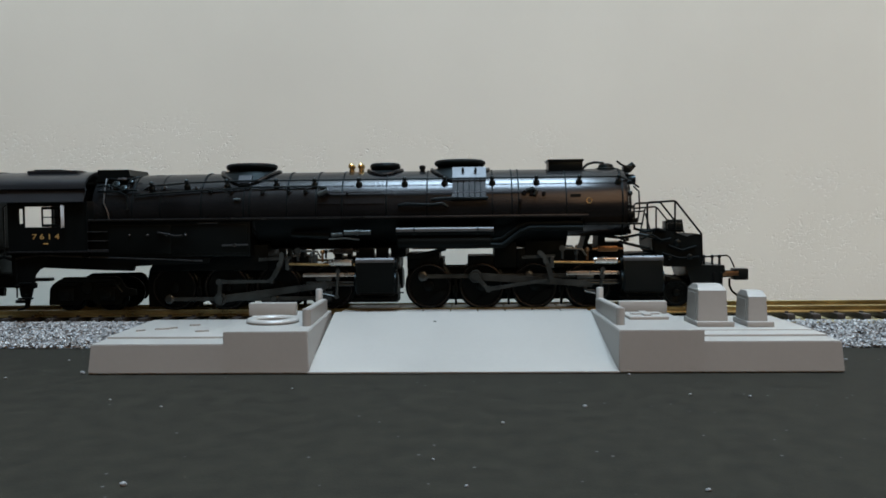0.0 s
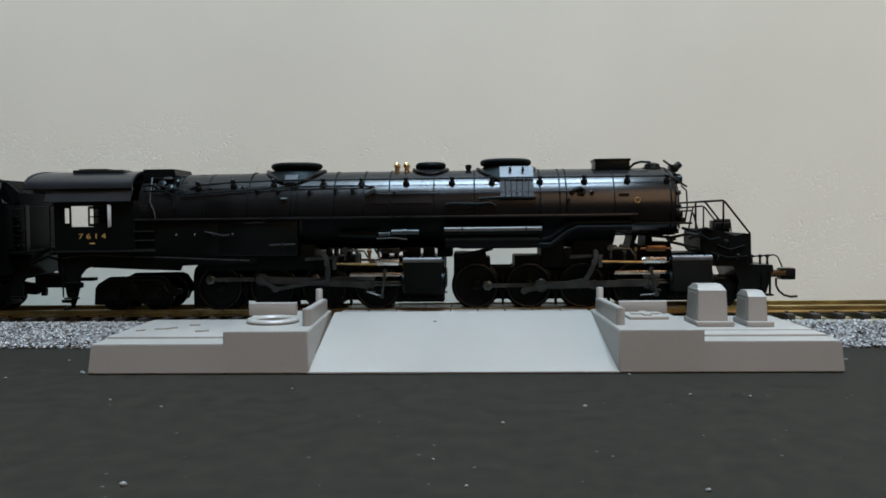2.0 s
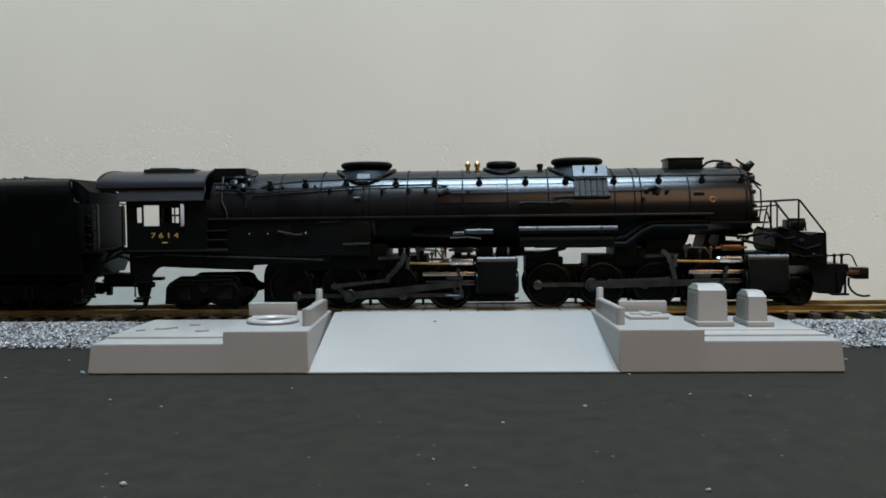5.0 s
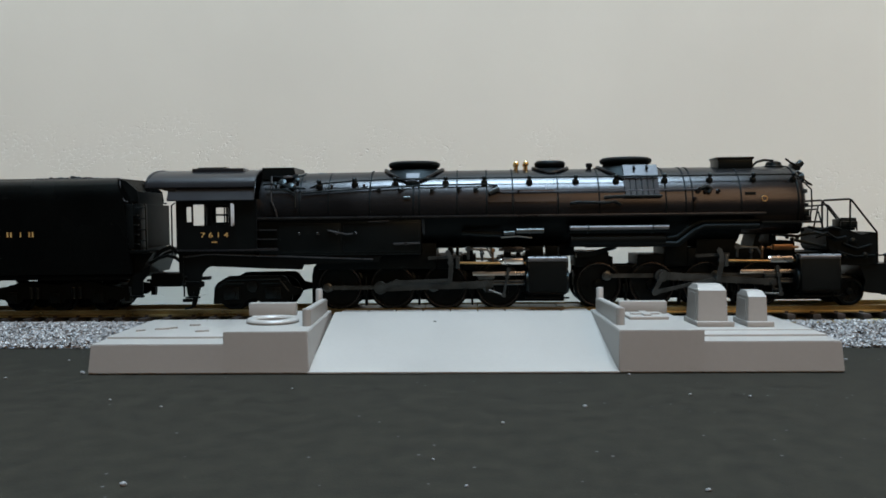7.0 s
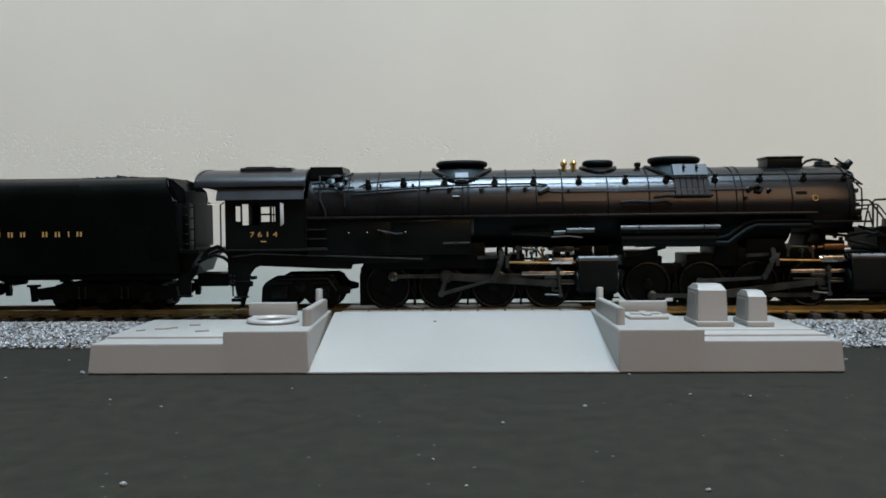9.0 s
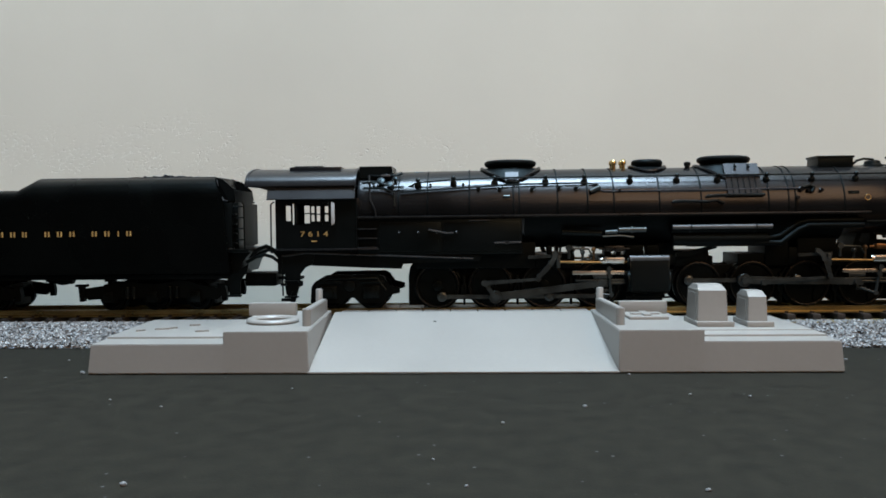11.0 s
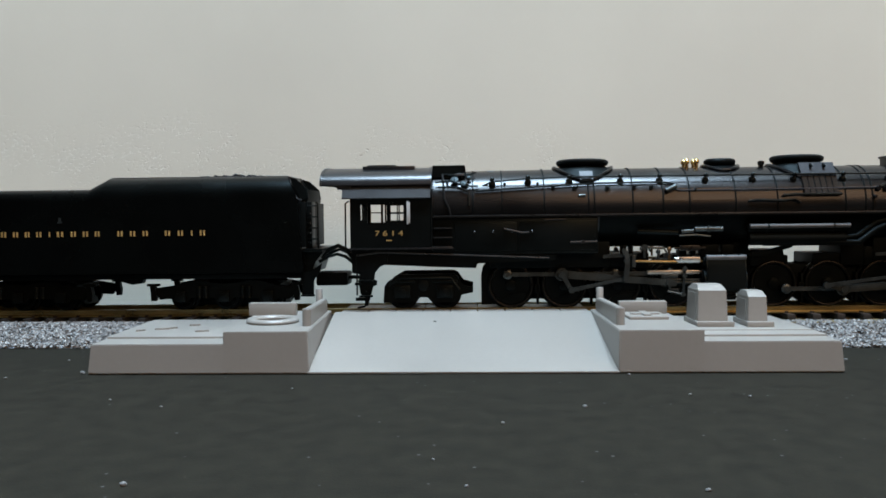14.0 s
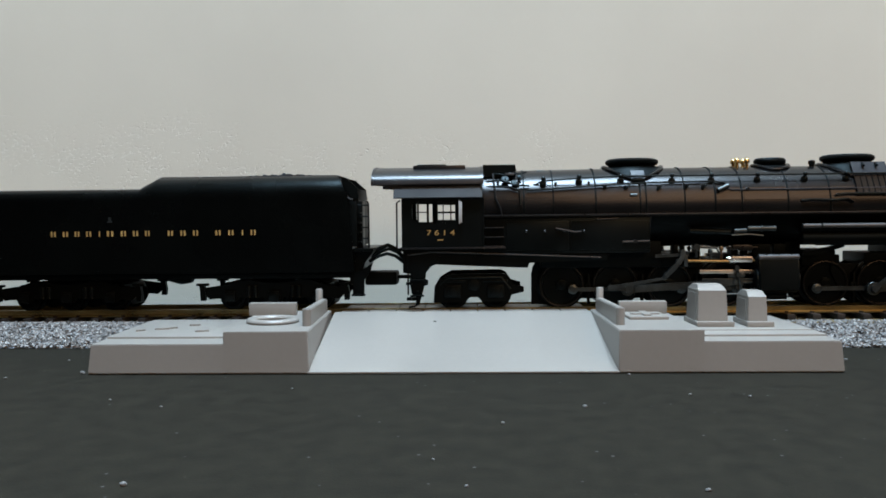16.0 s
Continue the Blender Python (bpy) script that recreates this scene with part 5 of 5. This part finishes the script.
def loco_trucks():
    truck_wheel(73.6, 0, 4.9, 5.0, loco)
    bm = B(); prism(bm, [(66, 8), (70, 10.5), (77, 10.5), (80, 8), (78, 7), (69, 7)], -6, 6)
    part("pilot_truck", bm, M["frame"], loco)
    for x in (-151.0, -135.4):
        truck_wheel(x, 0, 5.3, 5.4, loco)
    for s in (-1, 1):
        y0, y1 = sorted((s * 10.4, s * 12.0))
        bm = B()
        top = [(-156.6, 2.2), (-156.2, 8.2), (-155.0, 10.2), (-152.7, 11.9), (-150.6, 13.3), (-131.2, 13.5), (-129.4, 12.4), (-127.6, 8.6), (-123.7, 7.9), (-123.7, 5.9), (-128.2, 5.2), (-129.3, 2.2), (-138.6, 2.2), (-140.3, 4.4), (-143.2, 4.4), (-145.0, 2.2)]
        prism(bm, [(a - 1.4, b if b < 9 else 9 + (b - 9) * .83) for a, b in top], y0, y1)
        bmesh.ops.bevel(bm, geom=list(bm.edges), offset=.25, segments=1, affect="EDGES")
        tf = part("trailing_truck_frame", bm, M["frame"], loco, "cast black trailing truck side frame")
        bm = B()
        o = s * 12.0
        for x in (-151.0, -135.4):
            box(bm, x - 3.0, x + 3.0, *sorted((o - s * .4, o + s * .9)), 4.0, 8.6, .4)
            lathe(bm, (x, o, 6.0), (0, s, 0), [(0, 1.9), (1.4, 1.7), (1.6, .6)], 16)
            box(bm, x - 4.6, x + 4.6, *sorted((o - s * .3, o + s * .5)), 9.6, 10.4, .2)
        tube(bm, [(-156.0, o + s * .3, 8.5), (-152.8, o + s * .3, 11.2), (-133.2, o + s * .3, 11.4), (-130.0, o + s * .3, 7.0)], .4)
        lathe(bm, (-143.2, o, 8.6), (0, s, 0), [(0, 2.2), (.7, 2.0), (.9, .8)], 18)
        part("axle_box", bm, M["black"], tf)


# ---- the tender ----
def tender_body():
    hw, top, low = 18.5, 48.3, 13.3
    def section(z_top, r):
        pts = [(-hw, low), (-hw, z_top - r)]
        pts += [(-hw + r * (1 - math.cos(radians(a))), z_top - r + r * math.sin(radians(a))) for a in (15, 30, 45, 60, 75, 90)]
        return pts + [(-y, z) for y, z in pts[::-1]]
    bm = B()
    loops = []
    for x, z, r in ((-338, 44.1, 4.5), (-264.5, 44.1, 4.5), (-258.3, top, 8.0), (-192.5, top, 8.0)):
        loops.append([(x, y, zz) for y, zz in section(z, r)])
    lp = []
    for y, zz in section(top, 8.0):
        x = -192.2 + (48.2 - zz) * 0.56 if zz > 39.8 else -187.5 + (1.4 if zz < 39.0 else 1.0)
        lp.append((min(x, -186.1), y, zz))
    loops.append(lp)
    rings(bm, loops)
    body = part("tender_tank", bm, M["tender"], tender, "flat black tender tank with rounded shoulders")
    bm = B()
    for s in (-1, 1):
        tube(bm, [(-192.6, s * 10.4, 48.2), (-191.4, s * 13.5, 46.4), (-189.6, s * 17.3, 42.4), (-187.6, s * 18.4, 39.6), (-186.2, s * 18.4, 39.3)], .38)
        tube(bm, [(-264.5, s * 14, 44.2), (-258.3, s * 10.5, 48.3), (-192.6, s * 10.5, 48.3)], .22)
    part("tank_beading", bm, M["roof"], body)
    body.location.z = 0.7 * MM
    # bunker mouth at the front
    bm = B()
    for s in (-1, 1):
        y0, y1 = sorted((s * 11.6, s * 12.4))
        prism(bm, [(-192.6, 48.2), (-189.4, 47.3), (-185.5, 43.8), (-184.9, 40.0), (-189.5, 38.8), (-192.6, 40)], y0, y1)
    box(bm, -187.8, -185.2, -12, 12, 22.5, 43.4, .3); box(bm, -187.6, -184.9, -17.6, 17.6, 22.5, 38.6, .2)
    part("bunker_front", bm, M["frame"], body)
    bm = B(); box(bm, -184.9, -183.2, -15.2, -9.0, 22.5, 39.5, .2)
    part("front_locker", bm, M["black"], tender)
    for x in (-185.1, -180.9):
        bm = B(); tube(bm, [(x, -16, 22.5), (x, -16, 38.6), (x - .6, -16, 39.4)], .32)
        ld = part("ladder_rail", bm, M["black"], tender)
    for z in (26, 30, 34, 38):
        bm = B(); tube(bm, [(-185.1, -16, z), (-180.9, -16, z)], .25)
        part("ladder_rung", bm, M["black"], tender)
    for z in (24.5, 28, 31.5, 35):
        bm = B(); box(bm, -184.9, -183.4, -17.4, -15.9, z, z + .5, .1); lathe(bm, (-184.9, -12.0, z + 1.6), (1, 0, 0), [(0, .35), (.25, .35), (.4, .1)], 8)
        part("corner_step", bm, M["black"], tender)
    bm = B(); box(bm, -187, -179.2, -17.5, 17.5, 21.4, 22.6, .2); prism(bm, [(-187, 21.5), (-179.2, 21.5), (-182.5, 17.5), (-184, 13.5), (-187, 13.3)], -14, 14)
    part("front_deck", bm, M["black"], tender)
    bm = B()
    prism(bm, [(-186.5, 13.4), (-183, 15.0), (-179.8, 17.2), (-180.6, 14.0), (-182.8, 11.2), (-183.0, 5.5), (-187.2, 5.5), (-187, 9.5), (-189, 9.5)], -15.4, -14.6)
    box(bm, -187.4, -182.6, -16.6, -14.4, 5.2, 5.9, .1)
    part("tender_steps", bm, M["frame"], tender)
    bm = B(); box(bm, -184, -172.0, -5.5, 5.5, 8.2, 13.2, .8); box(bm, -173, -163, -2, 2, 10.4, 11.6, .2)
    part("drawbar", bm, M["frame"], tender, "black drawbar and plug box")
    for i, (y, r) in enumerate(((-9, 1.05), (-5, .8), (-11.5, .8))):
        bm = B(); tube(bm, [(-181.5, y, 19.5 - i), (-178, y, 22.0 - i * 1.3), (-174.8, y, 23.3 - i * 1.5), (-171.8, y, 21.8 - i * 1.2), (-169.2, y, 18.5 - i * .6), (-167, y, 17.2)], r * .8, 10)
        part("feed_hose", bm, M["black"], tender)
    # coal heap
    bm = B()
    rnd = random.Random(9)
    for _ in range(900):
        x, y = rnd.uniform(-255, -194), rnd.uniform(-9.5, 9.5)
        z = 47.3 + 1.5 * math.exp(-((x + 215) / 16) ** 2) * (1 - (y / 11) ** 2) + rnd.uniform(-.3, .35)
        r = rnd.uniform(.5, 1.05)
        bmesh.ops.create_icosphere(bm, subdivisions=1, radius=r, matrix=Matrix.Translation((x, y, z)) @ Euler((rnd.random() * 6, rnd.random() * 6, 0)).to_matrix().to_4x4() @ Matrix.Diagonal((rnd.uniform(.7, 1.2), rnd.uniform(.7, 1.2), rnd.uniform(.6, 1), 1)))
    me = mesh_of("coal_load", bm, M["coal"], 10)
    o = new("coal_load", me)
    o.parent = tender
    o.location.z = 0.65 * MM
    tagged(o, "heap of small black coal lumps", kind="stuff")
    # owner's lettering as plain gold bars, one for each letter
    words = ((-296.6, -259.3, (4, 4, 3.6, 4, 2.2, 5, 4, 4, 3.6)), (-253.6, -241.5, (4, 4, 4)), (-236.2, -220.6, (4, 4, 2.2, 4)))
    for a, b, widths in words:
        gap = (b - a - sum(widths) * .72) / (len(widths) - 1)
        x = a
        for w in widths:
            bm = B()
            for k in ((0.06, 0.22), (0.37, 0.53)) if w > 2.5 else ((0.20, 0.42),):
                box(bm, x + w * k[0], x + w * k[1], -18.62, -18.45, 27.0, 28.9)
            part("lettering_bar", bm, M["gold"], body)
            x += w * .72 + gap
    bm = B(); box(bm, -275.4, -273.6, -18.6, -18.4, 31.9, 32.5); box(bm, -275.0, -274.0, -18.6, -18.4, 32.5, 33.9)
    part("small_emblem", bm, M["rod"], body)
    bm = B(); box(bm, -338, -187, -15.5, 15.5, 11.8, 13.6, .2)
    part("tender_frame", bm, M["frame"], tender)
    bm = B(); prism(bm, [(-257, 12), (-247.5, 12), (-248.5, 9.9), (-252, 9.4), (-256.2, 10.6)], -10, -7); cyl(bm, (-254, -9, 11), (-249, -9, 11), 1.2)
    part("brake_cylinder", bm, M["frame"], tender)


def tender_truck(xc):
    axs = (xc - 16.2, xc, xc + 16.2)
    for x in axs:
        truck_wheel(x, 0, 4.8, 4.9, tender)
    for s in (-1, 1):
        y0, y1 = sorted((s * 11.0, s * 13.0))
        bm = B()
        prof = [(-26.4, 6.4), (-25.6, 8.4), (-17.5, 9.3), (-14, 10.9), (-9, 11.4), (-6, 10.2), (0, 9.6), (6, 10.2), (9, 11.4), (14, 10.9), (17.5, 9.3), (25.6, 8.4), (26.4, 6.4), (24, 4.0), (19.5, 4.6), (18.6, 3.0), (13.8, 3.0), (12.8, 4.8), (3.4, 4.8), (2.4, 3.0), (-2.4, 3.0), (-3.4, 4.8), (-12.8, 4.8), (-13.8, 3.0), (-18.6, 3.0), (-19.5, 4.6), (-24, 4.0)]
        prism(bm, [(xc + a, b) for a, b in prof], y0, y1)
        bmesh.ops.bevel(bm, geom=list(bm.edges), offset=.2, segments=1, affect="EDGES")
        f = part("truck_frame", bm, M["frame"], tender, "cast black six-wheel truck side frame")
        bm = B()
        for x in axs:
            box(bm, x - 2.0, x + 2.0, *sorted((s * 12.8, s * 14.2)), 3.2, 7.2, .35)
            box(bm, x - 1.5, x + 1.5, *sorted((s * 14.0, s * 14.5)), 3.6, 6.4, .2)
        for x in (xc - 8, xc + 8):
            for k in (-1.2, 1.2):
                lathe(bm, (x + k, s * 13.4, 4.8), (0, 0, 1), [(0, 1.0), (.8, .8), (1.6, 1.0), (2.4, .8), (3.2, 1.0), (4.2, .8)], 12)
        part("axle_box", bm, M["black"], f)
        for k in (-1, 1):
            x = xc + k * 26.6
            bm = B()
            prism(bm, [(x - .7, 3.6), (x + .9, 3.6), (x + 1.2, 6), (x + .5, 9.8), (x - 1.2, 9.6), (x - .9, 7)], y0 - .3 * (s < 0), y1)
            box(bm, x - 2.4, x + 2.0, y0, y1, 9.0, 9.9, .15)
            part("brake_hanger", bm, M["frame"], f)
    bm = B(); box(bm, xc - 21, xc + 21, -6, 6, 1.4, 4.2, .4)
    part("brake_beam", bm, M["frame"], tender)
    bm = B(); box(bm, xc - 7, xc + 7, -9.5, 9.5, 8.6, 12.2, .4); box(bm, xc - 20, xc + 20, -9.5, 9.5, 7.6, 9.6, .4)
    part("truck_bolster", bm, M["frame"], tender)


boiler()
boiler_top()
stanchions()
flank()
cab()
front_end()
engine_unit(FRONT_AXLES, 53.4, 67.2, 121.0)
engine_unit(REAR_AXLES, -42.3, -28.6, 254.0)
loco_trucks()
tender_body()
tender_truck(-216.4)
tender_truck(-293.5)


# ---- dust on the board ----
def dust():
    rnd = random.Random(3)
    for x, y, r in ((-59.9, -173.0, .6), (-115.1, -74.4, .7), (26.2, -115.2, .55), (6.2, -130.5, .4), (-7.8, -157.5, .3), (38.4, -174, .42), (-1.4, -172.5, .35), (44.0, -76.2, .45), (54.4, -102, .4),
                    (68.6, -104, .4), (-130, -53, .4), (-134.1, -81.5, .45), (115.4, -52, .5), (-48.4, -95, .3), (-75.5, -116, .35), (-91.3, -108.7, .35), (-110.8, -67.4, .35)):
        bm = B()
        bmesh.ops.create_icosphere(bm, subdivisions=2, radius=r, matrix=Matrix.Translation((x, y, BOARD + r * .6)) @ Matrix.Diagonal((1.1, .9, .75, 1)))
        for v in bm.verts:
            v.co += Vector((rnd.uniform(-1, 1), rnd.uniform(-1, 1), rnd.uniform(-1, 1))) * r * .12
        tagged(part("dust_grain", bm, M["dust"]), "white grain of dust on the black board", "dust", "dust grains")


dust()


# ---- motion of the train ----
RUN = ((0, 0), (1, 8.72), (2, 17.2), (3, 26.1), (4, 34.85), (5.2, 45.6), (6.5, 57.4), (7.5, 66.4), (8.5, 75.4), (9.2, 81.5), (10.3, 91.5), (11.5, 102.6), (12.5, 111.5), (13.5, 120.3), (14.5, 129.5), (15.2, 135.9), (16, 143.3))


def run(t):
    """Millimetres run at t seconds, smooth through the table."""
    ts, ss = [a for a, _ in RUN], [b for _, b in RUN]
    sl = [(ss[min(i + 1, len(ss) - 1)] - ss[max(i - 1, 0)]) / (ts[min(i + 1, len(ss) - 1)] - ts[max(i - 1, 0)]) for i in range(len(ts))]
    i = max(0, min(len(ts) - 2, int(np.searchsorted(ts, t, "right")) - 1))
    h = ts[i + 1] - ts[i]
    u = (t - ts[i]) / h
    return ((1 + 2 * u) * (1 - u) ** 2 * ss[i] + u * (1 - u) ** 2 * h * sl[i] + u * u * (3 - 2 * u) * ss[i + 1] + u * u * (u - 1) * h * sl[i + 1])


def motions():
    times = [k * 0.4 for k in range(41)]
    for ob in (loco, tender):
        walk(ob, [(t, pose(0, 0, 0, 0, -GRADE, 0) @ pose(run(t) * MM, 0, 0)) for t in times])
    for ob, f in moving:
        walk(ob, [(t, f(run(t))) for t in times])


motions()
